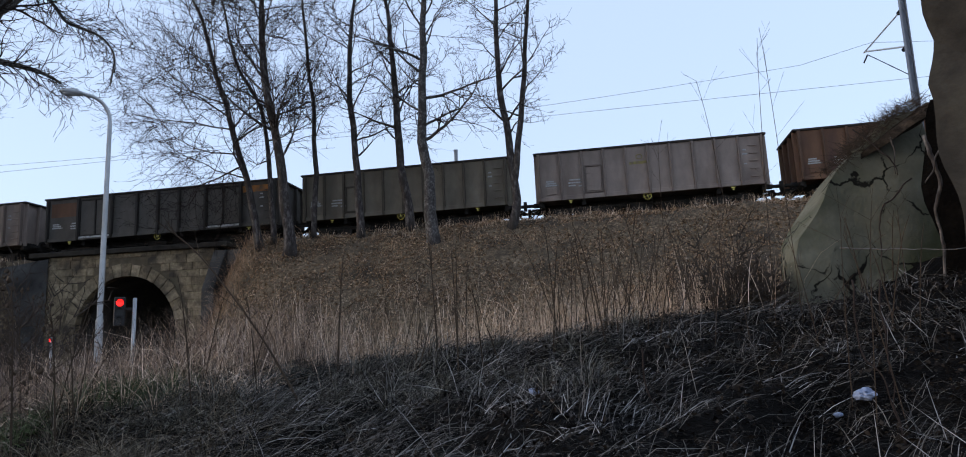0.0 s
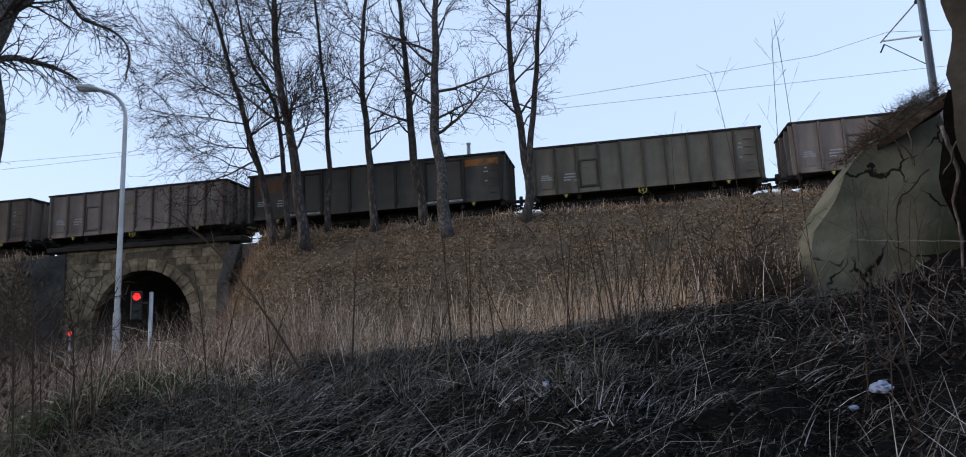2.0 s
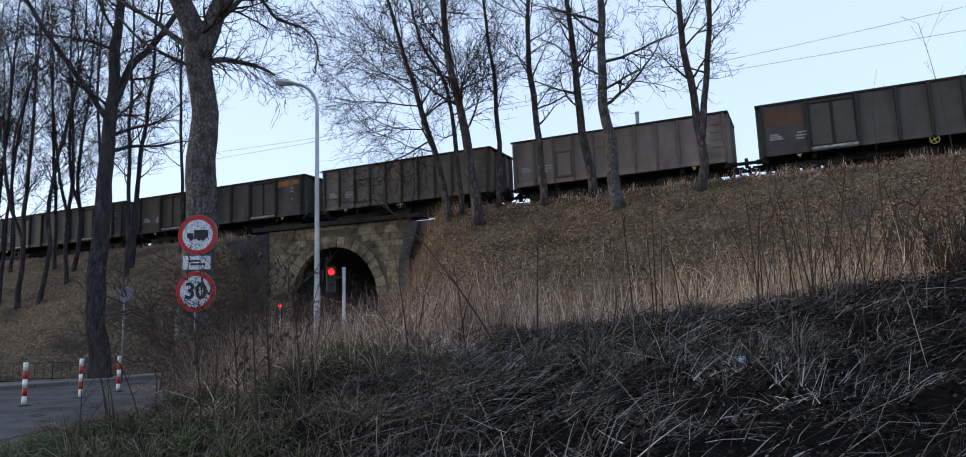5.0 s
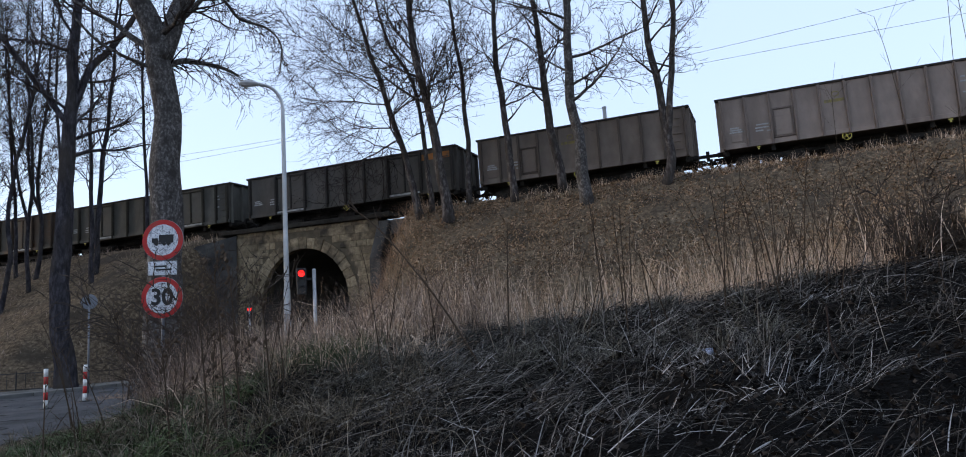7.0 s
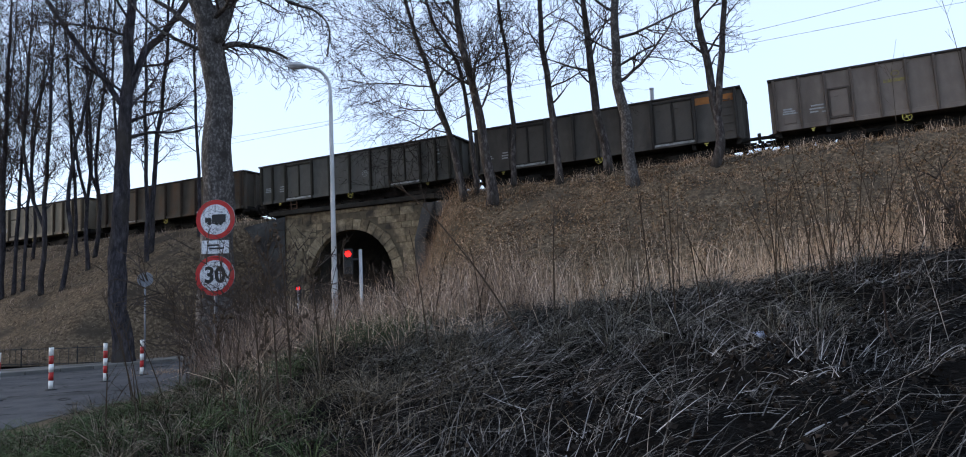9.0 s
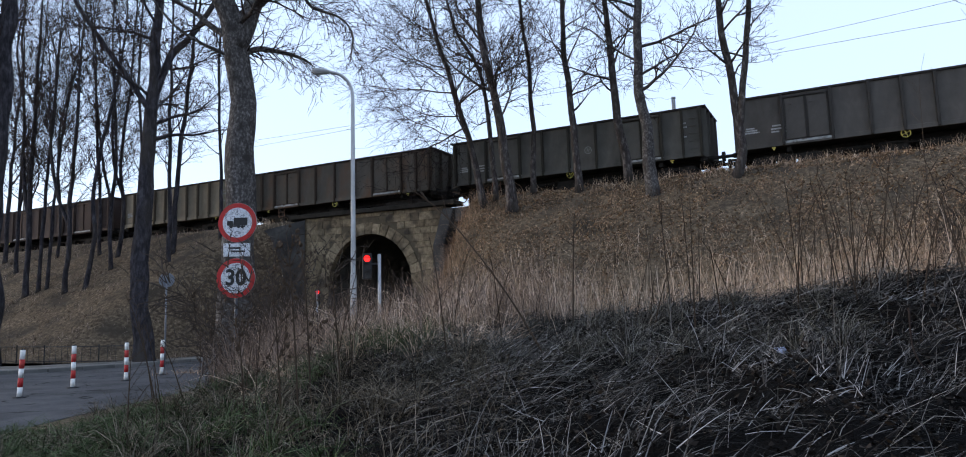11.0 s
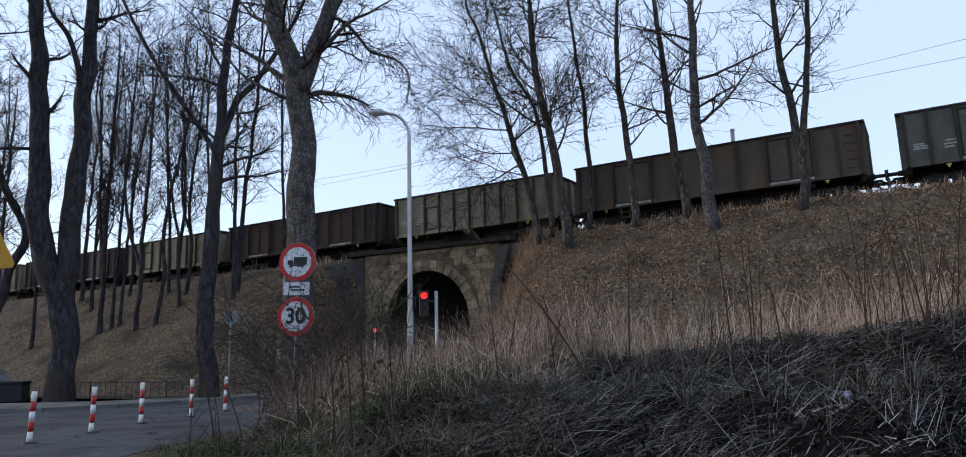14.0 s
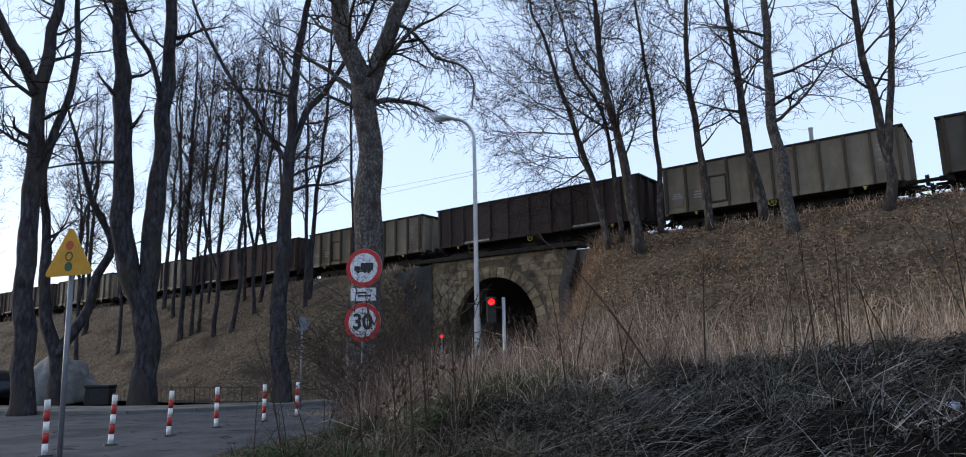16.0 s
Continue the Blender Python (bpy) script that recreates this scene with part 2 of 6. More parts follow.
M_SOIL = material("crumbling_soil", [(0.012, 0.0095, 0.0075), (0.032, 0.024, 0.018), (0.075, 0.056, 0.041)], 9, 0.95, bump=1.0, bump_scale=30)
M_BALLAST = material("ballast", [(0.07, 0.062, 0.055), (0.13, 0.115, 0.1), (0.2, 0.18, 0.16)], 14, 0.95, bump=1.0, bump_scale=18)
M_WIRE = material("wire", [(0.05, 0.05, 0.05), (0.08, 0.08, 0.08)], 3, 0.5, metal=0.5, bump=0)
M_SLAB = material("dark_shaded_concrete", [(0.018, 0.016, 0.014), (0.035, 0.031, 0.026), (0.055, 0.05, 0.04)], 1.4, 0.95, bump=0.7, bump_scale=9)
M_PLASTIC = material("pale_plastic", [(0.17, 0.205, 0.3), (0.28, 0.32, 0.43)], 9, 0.45, bump=0.3, bump_scale=20)
M_CHALK = material("stencil_white", [(0.31, 0.31, 0.3), (0.45, 0.45, 0.435)], 9, 0.8, bump=0, stain=(0.15, 0.14, 0.125), stain_scale=6)
M_MARK = material("stencil_yellow", [(0.42, 0.36, 0.08), (0.6, 0.5, 0.1)], 9, 0.7, bump=0, stain=(0.2, 0.18, 0.08), stain_scale=6)
M_FADED = material("faded_emblem_yellow", [(0.2, 0.165, 0.07), (0.29, 0.24, 0.09)], 9, 0.8, bump=0, stain=(0.16, 0.13, 0.09), stain_scale=6)
M_ORANGE = material("faded_orange", [(0.3, 0.12, 0.04), (0.42, 0.18, 0.06)], 5, 0.8, bump=0.1, stain=(0.16, 0.11, 0.07), stain_scale=3)
G_RED = glow("signal_red", (1.0, 0.012, 0.01), 1.6)
M_LENS = material("dark_lens", [(0.02, 0.02, 0.02), (0.03, 0.03, 0.03)], 3, 0.25, bump=0)


# the shadow along the top rail is put into its dark colour
W_RAIL = material("shaded_top_rail", [(0.03, 0.027, 0.025), (0.055, 0.048, 0.043)], 3, 0.8, bump=0.2)


def wagon_paint(name, a, b, grime, scale=0.9):
    return material(name, [tuple(0.75 * v for v in a), a, b], scale, 0.8, metal=0.0, bump=0.25, bump_scale=10, stain=grime, stain_scale=0.8, stretch=(1, 1, 0.55))


W_TAUPE = wagon_paint("taupe_wagon_paint", (0.27, 0.216, 0.1824), (0.33, 0.2664, 0.2256), (0.186, 0.1464, 0.1224))
W_UMBER = wagon_paint("umber_wagon_paint", (0.198, 0.1608, 0.1332), (0.252, 0.2064, 0.1704), (0.1344, 0.108, 0.0888))
W_OLIVE = wagon_paint("olive_grey_wagon_paint", (0.1824, 0.156, 0.12), (0.2304, 0.198, 0.1524), (0.12, 0.102, 0.0804))
W_MOSS = wagon_paint("mossy_grey_wagon_paint", (0.1173, 0.1104, 0.09545), (0.1587, 0.1495, 0.1288), (0.0736, 0.069, 0.06095))
W_DARK = wagon_paint("dark_grey_wagon_paint", (0.1012, 0.09085, 0.07935), (0.1357, 0.1219, 0.1058), (0.0644, 0.0575, 0.05175))
W_PATCH = wagon_paint("rust_patched_wagon_paint", (0.105, 0.09171, 0.07514), (0.1381, 0.1193, 0.09724), (0.1271, 0.07514, 0.04751))
W_TAN = wagon_paint("tan_wagon_paint", (0.27, 0.2304, 0.174), (0.342, 0.294, 0.222), (0.18, 0.15, 0.1128))
W_BROWN = wagon_paint("red_brown_wagon_paint", (0.072, 0.054, 0.048), (0.094, 0.069, 0.06), (0.05, 0.039, 0.036))
W_RUSTY = wagon_paint("rusty_wagon_paint", (0.15, 0.085, 0.055), (0.2, 0.115, 0.07), (0.09, 0.055, 0.045))
RIB_PAINT = {}  # rib shade put into the colour, darker than the panels on most wagons
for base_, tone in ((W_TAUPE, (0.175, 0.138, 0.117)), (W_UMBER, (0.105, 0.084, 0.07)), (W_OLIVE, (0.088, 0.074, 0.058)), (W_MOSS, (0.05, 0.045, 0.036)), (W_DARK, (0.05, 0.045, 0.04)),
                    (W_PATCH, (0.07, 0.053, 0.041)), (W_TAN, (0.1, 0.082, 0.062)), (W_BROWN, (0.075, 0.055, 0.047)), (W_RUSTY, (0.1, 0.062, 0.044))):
    RIB_PAINT[base_.name] = wagon_paint("shaded_rib_" + base_.name, tone, tuple(1.2 * v for v in tone), tuple(0.7 * v for v in tone), 2.0)


def peeling(name):
    """White sign foil with a net of dark cracks."""
    m = material(name, [(0.5, 0.52, 0.55), (0.68, 0.7, 0.74)], 9, 0.6, bump=0)
    n, l = m.node_tree.nodes, m.node_tree.links
    b = n["Principled BSDF"]
    v = n.new("ShaderNodeTexVoronoi")
    v.feature = "DISTANCE_TO_EDGE"
    v.inputs["Scale"].default_value = 13
    tc = n.new("ShaderNodeTexCoord")
    wob = n.new("ShaderNodeTexNoise")
    wob.inputs["Scale"].default_value = 9
    l.new(tc.outputs["Object"], wob.inputs["Vector"])
    add = n.new("ShaderNodeMix")
    add.data_type = "RGBA"
    add.inputs[0].default_value = 0.25
    l.new(tc.outputs["Object"], add.inputs[6])
    l.new(wob.outputs["Color"], add.inputs[7])
    l.new(add.outputs[2], v.inputs["Vector"])
    mr = n.new("ShaderNodeMapRange")
    mr.inputs[1].default_value, mr.inputs[2].default_value = 0.015, 0.075
    l.new(v.outputs["Distance"], mr.inputs[0])
    mx = n.new("ShaderNodeMix")
    mx.data_type = "RGBA"
    old = b.inputs["Base Color"].links[0].from_socket
    l.new(mr.outputs[0], mx.inputs[0])
    mx.inputs[6].default_value = (0.11, 0.115, 0.13, 1)
    l.new(old, mx.inputs[7])
    l.new(mx.outputs[2], b.inputs["Base Color"])
    return m


M_POST = material("blue_grey_post", [(0.12, 0.13, 0.15), (0.18, 0.19, 0.21)], 5, 0.5, metal=0.3, bump=0.1)
M_PEEL = peeling("cracked_white_foil")


def add_cracks(m, scale, lo, hi, color):
    """Jagged dark cracks over a surface."""
    n, l = m.node_tree.nodes, m.node_tree.links
    b = n["Principled BSDF"]
    tc = n.new("ShaderNodeTexCoord")
    wob = n.new("ShaderNodeTexNoise")
    wob.inputs["Scale"].default_value, wob.inputs["Detail"].default_value = 2.2, 8
    l.new(tc.outputs["Object"], wob.inputs["Vector"])
    add = n.new("ShaderNodeVectorMath")
    add.operation = "MULTIPLY_ADD"
    l.new(wob.outputs["Color"], add.inputs[0])
    add.inputs[1].default_value = (0.7, 0.7, 0.7)
    l.new(tc.outputs["Object"], add.inputs[2])
    v = n.new("ShaderNodeTexVoronoi")
    v.feature = "DISTANCE_TO_EDGE"
    v.inputs["Scale"].default_value = scale
    l.new(add.outputs[0], v.inputs["Vector"])
    fat = n.new("ShaderNodeTexNoise")
    fat.inputs["Scale"].default_value = 1.7
    l.new(tc.outputs["Object"], fat.inputs["Vector"])
    sub_ = n.new("ShaderNodeMath")
    sub_.operation = "MULTIPLY_ADD"
    l.new(fat.outputs["Fac"], sub_.inputs[0])
    sub_.inputs[1].default_value = -0.12
    l.new(v.outputs["Distance"], sub_.inputs[2])
    mr = n.new("ShaderNodeMapRange")
    mr.inputs[1].default_value, mr.inputs[2].default_value = lo, hi
    l.new(sub_.outputs[0], mr.inputs[0])
    mx = n.new("ShaderNodeMix")
    mx.data_type = "RGBA"
    l.new(mr.outputs[0], mx.inputs[0])
    mx.inputs[6].default_value = (*color, 1)
    l.new(b.inputs["Base Color"].links[0].from_socket, mx.inputs[7])
    l.new(mx.outputs[2], b.inputs["Base Color"])


add_cracks(M_CONCRETE, 1.15, -0.06, -0.044, (0.012, 0.011, 0.009))
add_cracks(M_ASPHALT, 0.5, -0.063, -0.05, (0.02, 0.02, 0.02))
M_GLASS = material("dark_glass", [(0.01, 0.012, 0.014), (0.02, 0.022, 0.025)], 2, 0.08, bump=0)
M_CARPAINT = material("dark_car_paint", [(0.012, 0.013, 0.017), (0.02, 0.022, 0.028)], 2, 0.3, metal=0.3, bump=0)
M_TARP = material("grey_tarpaulin", [(0.1, 0.1, 0.1), (0.16, 0.16, 0.155), (0.21, 0.21, 0.2)], 2.5, 0.8, bump=0.5, bump_scale=6)
M_GREENLENS = material("green_disc", [(0.015, 0.05, 0.03), (0.02, 0.07, 0.04)], 4, 0.5, bump=0)
M_REDDISC = material("red_disc", [(0.3, 0.045, 0.02), (0.4, 0.06, 0.03)], 4, 0.5, bump=0)

AZ = 9.7
CA, SA = math.cos(math.radians(AZ)), math.sin(math.radians(AZ))
def world(s, n): return (s * CA + n * SA, -s * SA + n * CA)
def local(x, y): return (x * CA - y * SA, x * SA + y * CA)
def sm(a, b, v):
    v = min(1.0, max(0.0, (v - a) / (b - a))); return v * v * (3 - 2 * v)
def lerp_tab(tab, v):
    if v <= tab[0][0]: return tab[0][1]
    for (a, p), (b, q) in zip(tab, tab[1:]):
        if v <= b: return p + (q - p) * (v - a) / (b - a)
    return tab[-1][1]
CREST_D = [(-75, 5.5), (-49, 8.0), (-40, 9.0), (-27, 9.4), (-14, 10.0), (0, 10.2), (21, 10.0), (40, 10.0), (80, 9.0)]
CREST_Z = [(-75, 0.0), (-60, 0.05), (-49, 0.25), (-40, 0.5), (-34, 0.82), (-27, 1.05), (-14, 1.32), (-3, 1.56), (21, 1.95), (27, 1.99), (32, 2.12), (50, 3.0), (80, 3.0), (120, 0.5)]
BASIN_Z = [(-60, 0.0), (-30, 0.0), (-15, 0.35), (0, 0.7), (20, 1.7), (35, 3.0), (60, 3.2), (110, 0.5)]
def ground(x, y):
    s, n = local(x, y)
    d = math.hypot(x, y); az = math.degrees(math.atan2(x, y))
    cd, cz, bz = lerp_tab(CREST_D, az), lerp_tab(CREST_Z, az), lerp_tab(BASIN_Z, az)
    if d < cd:
        q = d / cd
        w = sm(4, 26, az)
        z = cz * ((1 - w) * lerp_tab([(0, 0.0), (0.12, 0.02), (0.42, 0.52), (0.7, 0.70), (0.9, 0.93), (1, 1)], q) + w * lerp_tab([(0, 0), (0.12, 0.02), (0.42, 0.345), (0.6, 0.465), (0.8, 0.74), (1, 1)], q))
    else:
        z = cz + (bz - cz) * sm(0, 3.0, d - cd)
    z += 0.6 * sm(-40, -33, az) * (1 - sm(-16, -8, az)) * sm(9.5, 12, d) * (1 - sm(14.5, 19, d))
    if abs(az) > 90: z *= max(0.0, 1 - (abs(az) - 90) / 40)
    # embankment, cut by the road tunnel's approach
    gz = 6.87 + 0.0118 * max(-90, min(60, s))
    toe = 18.5 - 4.5 * sm(0, 14, s)
    up = sm(toe - 1.0, 29.6, n) * 0.35 + 0.65 * min(1, max(0, (n - toe) / (28.9 - toe)))
    dn = 1 - min(1, max(0, (n - 37) / 11))
    e = gz * min(up, dn)
    ds = s + 21.1
    front = max(0.0, 29.5 - n)
    if ds > 0:
        gap = 1 - sm(2.3 + 0.3 * front, 6.0 + 0.75 * front, ds)
    else:
        gap = 1 - sm(3.9 + 0.1 * front, 5.2 + 0.55 * front, -ds)
    e *= 1 - gap
    return max(z, e) if e > 0.02 else z


# ---- ground: one sheet to the horizon ----
TRACK = pose(0, 0, 0, 0, 0, -AZ)  # local x along the rails, y away from the road side


def rail_z(s):
    return 6.92 + 0.0118 * s


def bumps(x, y, z):
    a = min(1.0, max(0.0, (z - 0.1) * 3))
    bank = 1 - sm(8.0, 10.0, math.hypot(x, y))
    return a * (bank * (0.17 * noise.noise((x * 1.5, y * 1.5, 11.0)) + 0.07 * noise.noise((x * 4.1, y * 4.1, 2.0))) + 0.13 * noise.noise((x * 0.9, y * 0.9, 0.0)) + 0.09 * noise.noise((x * 2.3, y * 2.3, 4.0)))


def top_of(x, y):
    z = ground(x, y)
    return z + bumps(x, y, z)


def build_ground():
    def axis(lo, hi, step, far):
        core = list(np.arange(lo, hi, step))
        left, right, d = [], [], step
        a, b = lo, core[-1]
        while a > -far:
            d *= 1.35
            a -= d
            left.append(a)
        d = step
        while b < far:
            d *= 1.35
            b += d
            right.append(b)
        return left[::-1] + core + right
    xs, ys = axis(-48, 22, 0.34, 2500), axis(-3, 46, 0.34, 2500)
    V = np.array([(x, y, top_of(x, y)) for y in ys for x in xs])
    w = len(xs)
    i, j = np.meshgrid(np.arange(w - 1), np.arange(len(ys) - 1))
    k = (j * w + i).ravel()
    F = np.stack([k, k + 1, k + 1 + w, k + w], 1)
    me = mesh_arrays("ground", V, F, M_EARTH, True)
    # the bank's faces get the soil that has shade in its colour
    me.materials.append(M_SHADEHUMUS)
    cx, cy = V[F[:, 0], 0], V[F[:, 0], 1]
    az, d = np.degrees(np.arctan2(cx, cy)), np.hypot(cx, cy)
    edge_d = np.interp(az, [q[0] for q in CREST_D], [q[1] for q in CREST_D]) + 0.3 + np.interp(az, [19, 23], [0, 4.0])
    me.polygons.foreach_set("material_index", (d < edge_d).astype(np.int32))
    ob = new("ground", me)
    tagged(ob, "brown earth bank and railway embankment with dead grass", "ground", kind="structure")


build_ground()


def flat_sheet(name, outline, z0, z1, mat, label, category):
    bm = bmesh.new()
    top = [bm.verts.new((x, y, z1)) for x, y in outline]
    bot = [bm.verts.new((x, y, z0)) for x, y in outline]
    bm.faces.new(top)
    for i in range(len(top)):
        j = (i + 1) % len(top)
        bm.faces.new((top[j], top[i], bot[i], bot[j]))
    bmesh.ops.triangulate(bm, faces=[f for f in bm.faces if len(f.verts) > 4])
    bmesh.ops.recalc_face_normals(bm, faces=bm.faces)
    ob = part(name, bm, mat)
    return tagged(ob, label, category, kind="structure")


KERB_LINE = [(-18.5, 33.0), (-18.2, 25.0), (-19.2, 21.5), (-20.6, 18.8), (-22.0, 17.2), (-25.9, 16.2), (-31.0, 15.6), (-44.0, 14.0)]
flat_sheet("road", [(-7.0, -30), (-8.9, 5), (-10.4, 10), (-12.4, 20), (-13.9, 32.6), world(-18.9, 44), world(-23.9, 44)] + KERB_LINE + [(-70, 13), (-70, -30)], -0.2, 0.012, M_ASPHALT, "worn grey asphalt road leading to the tunnel", "road")
flat_sheet("pavement", [(x - 0.1, y + 0.13) for x, y in KERB_LINE[1:]] + [(-44.0, 17.0), (-31.0, 18.6), (-26.0, 19.2), (-23.0, 20.3), (-20.6, 23.0), (-19.6, 26.0)], -0.2, 0.11, M_PAVE, "grey gritty pavement behind the kerb", "pavement")


def kerb():
    base = thing("kerb", label="weathered concrete kerb stones along the road", category="kerb", kind="structure")
    for (ax, ay), (bx, by) in zip(KERB_LINE[1:], KERB_LINE[2:]):
        L = math.hypot(bx - ax, by - ay)
        k = max(1, round(L))
        a = math.degrees(math.atan2(by - ay, bx - ax))
        me = mesh_of(boxed(0.01, L / k - 0.01, -0.07, 0.07, -0.1, 0.13, bevel=0.012), "kerb_stone", [M_KERB])
        for i in range(k):
            st = part("kerb_stone", me, M_KERB, base)
            st.matrix_basis = pose(ax + (bx - ax) * i / k, ay + (by - ay) * i / k, 0, 0, 0, a)


kerb()


# ---- track ----
def track():
    bm = bmesh.new()
    prof = [(-3.2, -0.25), (-2.2, 0.0 - 0.16), (2.2, -0.16), (3.4, -0.3), (3.4, -0.9), (-3.2, -0.9)]
    ends = []
    for s in (-190.0, 60.0):
        ends.append([bm.verts.new((s, 32.75 + y, rail_z(s) + z)) for y, z in prof])
    for i in range(len(prof)):
        j = (i + 1) % len(prof)
        bm.faces.new((ends[0][i], ends[0][j], ends[1][j], ends[1][i]))
    ob = part("track_bed", bm, M_BALLAST)
    ob.matrix_basis = TRACK
    tagged(ob, "grey stone ballast bed under the railway track", "track bed", kind="structure")
    for y in (-0.75, 0.75):
        bm = bmesh.new()
        for w0, z0, z1 in ((0.035, -0.02, 0.0), (0.012, -0.13, -0.02), (0.07, -0.16, -0.13)):
            a = [bm.verts.new((s, 32.75 + y + o, rail_z(s) + z)) for s in (-190.0, 60.0) for o, z in ((-w0, z0), (w0, z0), (w0, z1), (-w0, z1))]
            for i in range(4):
                j = (i + 1) % 4
                bm.faces.new((a[i], a[j], a[4 + j], a[4 + i]))
        ob = part("rail", bm, M_RUST)
        ob.matrix_basis = TRACK
        tagged(ob, "rusty steel rail on the ballast bed", "rail", group="rails", kind="structure")


track()

# ---- tunnel portal ----
ARCH_S, ARCH_Z, ARCH_R = -21.1, 3.1, 2.48
PORTAL = (-25.1, -16.9)


def portal():
    base = thing("tunnel_portal", TRACK, "sandstone railway underpass portal with a round arch", "tunnel portal", kind="structure")
    n0, n1, ztop = 29.5, 30.3, 6.62
    bm = bmesh.new()
    cols = [PORTAL[0]] + [ARCH_S - ARCH_R * math.cos(math.pi * i / 24) for i in range(25)] + [PORTAL[1]]

    def under(s):
        q = ARCH_R ** 2 - (s - ARCH_S) ** 2
        return ARCH_Z + math.sqrt(max(0, q)) if q > 1e-6 else ARCH_Z
    for a, b in zip(cols, cols[1:]):
        za, zb = under(a), under(b)
        if a == PORTAL[0] or b == PORTAL[1]:
            za = zb = -0.3
        fr = [bm.verts.new(p) for p in ((a, n0, za), (b, n0, zb), (b, n0, ztop), (a, n0, ztop))]
        bk = [bm.verts.new(p) for p in ((a, n1, za), (b, n1, zb), (b, n1, ztop), (a, n1, ztop))]
        bm.faces.new(fr)
        bm.faces.new(bk[::-1])
        bm.faces.new((fr[1], fr[0], bk[0], bk[1]))
        bm.faces.new((fr[3], fr[2], bk[2], bk[3]))
    for s in (PORTAL[0], PORTAL[1]):
        bm.faces.new([bm.verts.new(p) for p in ((s, n0, -0.3), (s, n1, -0.3), (s, n1, ztop), (s, n0, ztop))])
    part("wall_core", bm, M_MORTAR, base)
    # barrel of the tunnel
    bm = bmesh.new()
    line = [(ARCH_S - ARCH_R, -0.3)] + [(ARCH_S - ARCH_R * math.cos(math.pi * i / 24), ARCH_Z + ARCH_R * math.sin(math.pi * i / 24)) for i in range(25)] + [(ARCH_S + ARCH_R, -0.3)]
    rows = [[bm.verts.new((s, n, z)) for s, z in line] for n in (n1 - 0.75, 42.0)]
    for i in range(len(line) - 1):
        bm.faces.new((rows[0][i], rows[0][i + 1], rows[1][i + 1], rows[1][i]))
    part("barrel", bm, M_DARKSTONE, base, "dark stone tunnel lining")
    # ring of wedge stones
    k = 19
    for i in range(k):
        a0, a1 = math.pi * (i + 0.025) / k, math.pi * (i + 0.975) / k
        rr = 2.95 + 0.12 * random.random()
        bm = bmesh.new()
        q = [(ARCH_R - 0.01, a0), (ARCH_R - 0.01, a1), (rr, a1), (rr, a0)]
        vs = [[bm.verts.new((ARCH_S - r_ * math.cos(a), n, ARCH_Z + r_ * math.sin(a))) for r_, a in q] for n in (n0 - 0.055 - 0.02 * random.random(), n0 + 0.3)]
        bm.faces.new(vs[0])
        bm.faces.new(vs[1][::-1])
        for j in range(4):
            bm.faces.new((vs[0][j], vs[0][(j + 1) % 4], vs[1][(j + 1) % 4], vs[1][j]))
        bmesh.ops.recalc_face_normals(bm, faces=bm.faces)
        bmesh.ops.bevel(bm, geom=list(bm.edges), offset=0.015, segments=1, affect="EDGES")
        part("voussoir", bm, M_STONE, base)
    # courses of ashlar
    z = 0.0
    while z < ztop - 0.2:
        h = random.choice((0.3, 0.34, 0.38))
        h = min(h, ztop - z)
        zc = z + h / 2
        s = PORTAL[0] - 0.02 - random.random() * 0.3
        while s < PORTAL[1]:
            L = 0.45 + 0.45 * random.random()
            a, b = max(s, PORTAL[0]), min(s + L, PORTAL[1])
            if zc < ARCH_Z:
                half = 2.5
            else:
                dz = max(0, z + 0.02 - ARCH_Z)
                half = math.sqrt(max(0, 3.1 ** 2 - dz * dz)) if dz < 3.1 else 0
            lo, hi = ARCH_S - half, ARCH_S + half
            pieces = [(a, min(b, lo)), (max(a, hi), b)] if half else [(a, b)]
            for p, q in pieces:
                if q - p > 0.12 and (zc > 1.2):
                    part("ashlar", boxed(p + 0.006, q - 0.006, n0 - 0.02 - 0.03 * random.random(), n0 + 0.2, z + 0.006, z + h - 0.006, bevel=0.012), M_STONE, base)
            s += L
        z += h
    bm = boxed(PORTAL[0] - 0.9, PORTAL[1] + 0.7, n0 - 0.22, n1, ztop + 0.0, ztop + 0.22, bevel=0.03)
    part("coping", bm, M_SLAB, base, "dark weathered coping ledge")
    part("deck", boxed(PORTAL[0] - 2.0, PORTAL[1] + 2.0, n1 - 0.05, 37.0, 5.95, 6.6), M_DARKSTONE, base)
    # wing walls
    bm = bmesh.new()
    prof = [(n0 + 0.4, -0.3), (n0 + 0.4, ztop - 0.1), (n0 - 0.1, ztop - 0.15), (n0 - 1.0, 4.7), (n0 - 1.0, -0.3)]
    A_ = [bm.verts.new((PORTAL[1] + 0.01, n, z)) for n, z in prof]
    B_ = [bm.verts.new((PORTAL[1] + 0.6, n, z)) for n, z in prof]
    bm.faces.new(A_)
    bm.faces.new(B_[::-1])
    for i in range(5):
        j = (i + 1) % 5
        bm.faces.new((A_[i], A_[j], B_[j], B_[i]))
    bmesh.ops.recalc_face_normals(bm, faces=bm.faces)
    bmesh.ops.bevel(bm, geom=list(bm.edges), offset=0.04, segments=1, affect="EDGES")
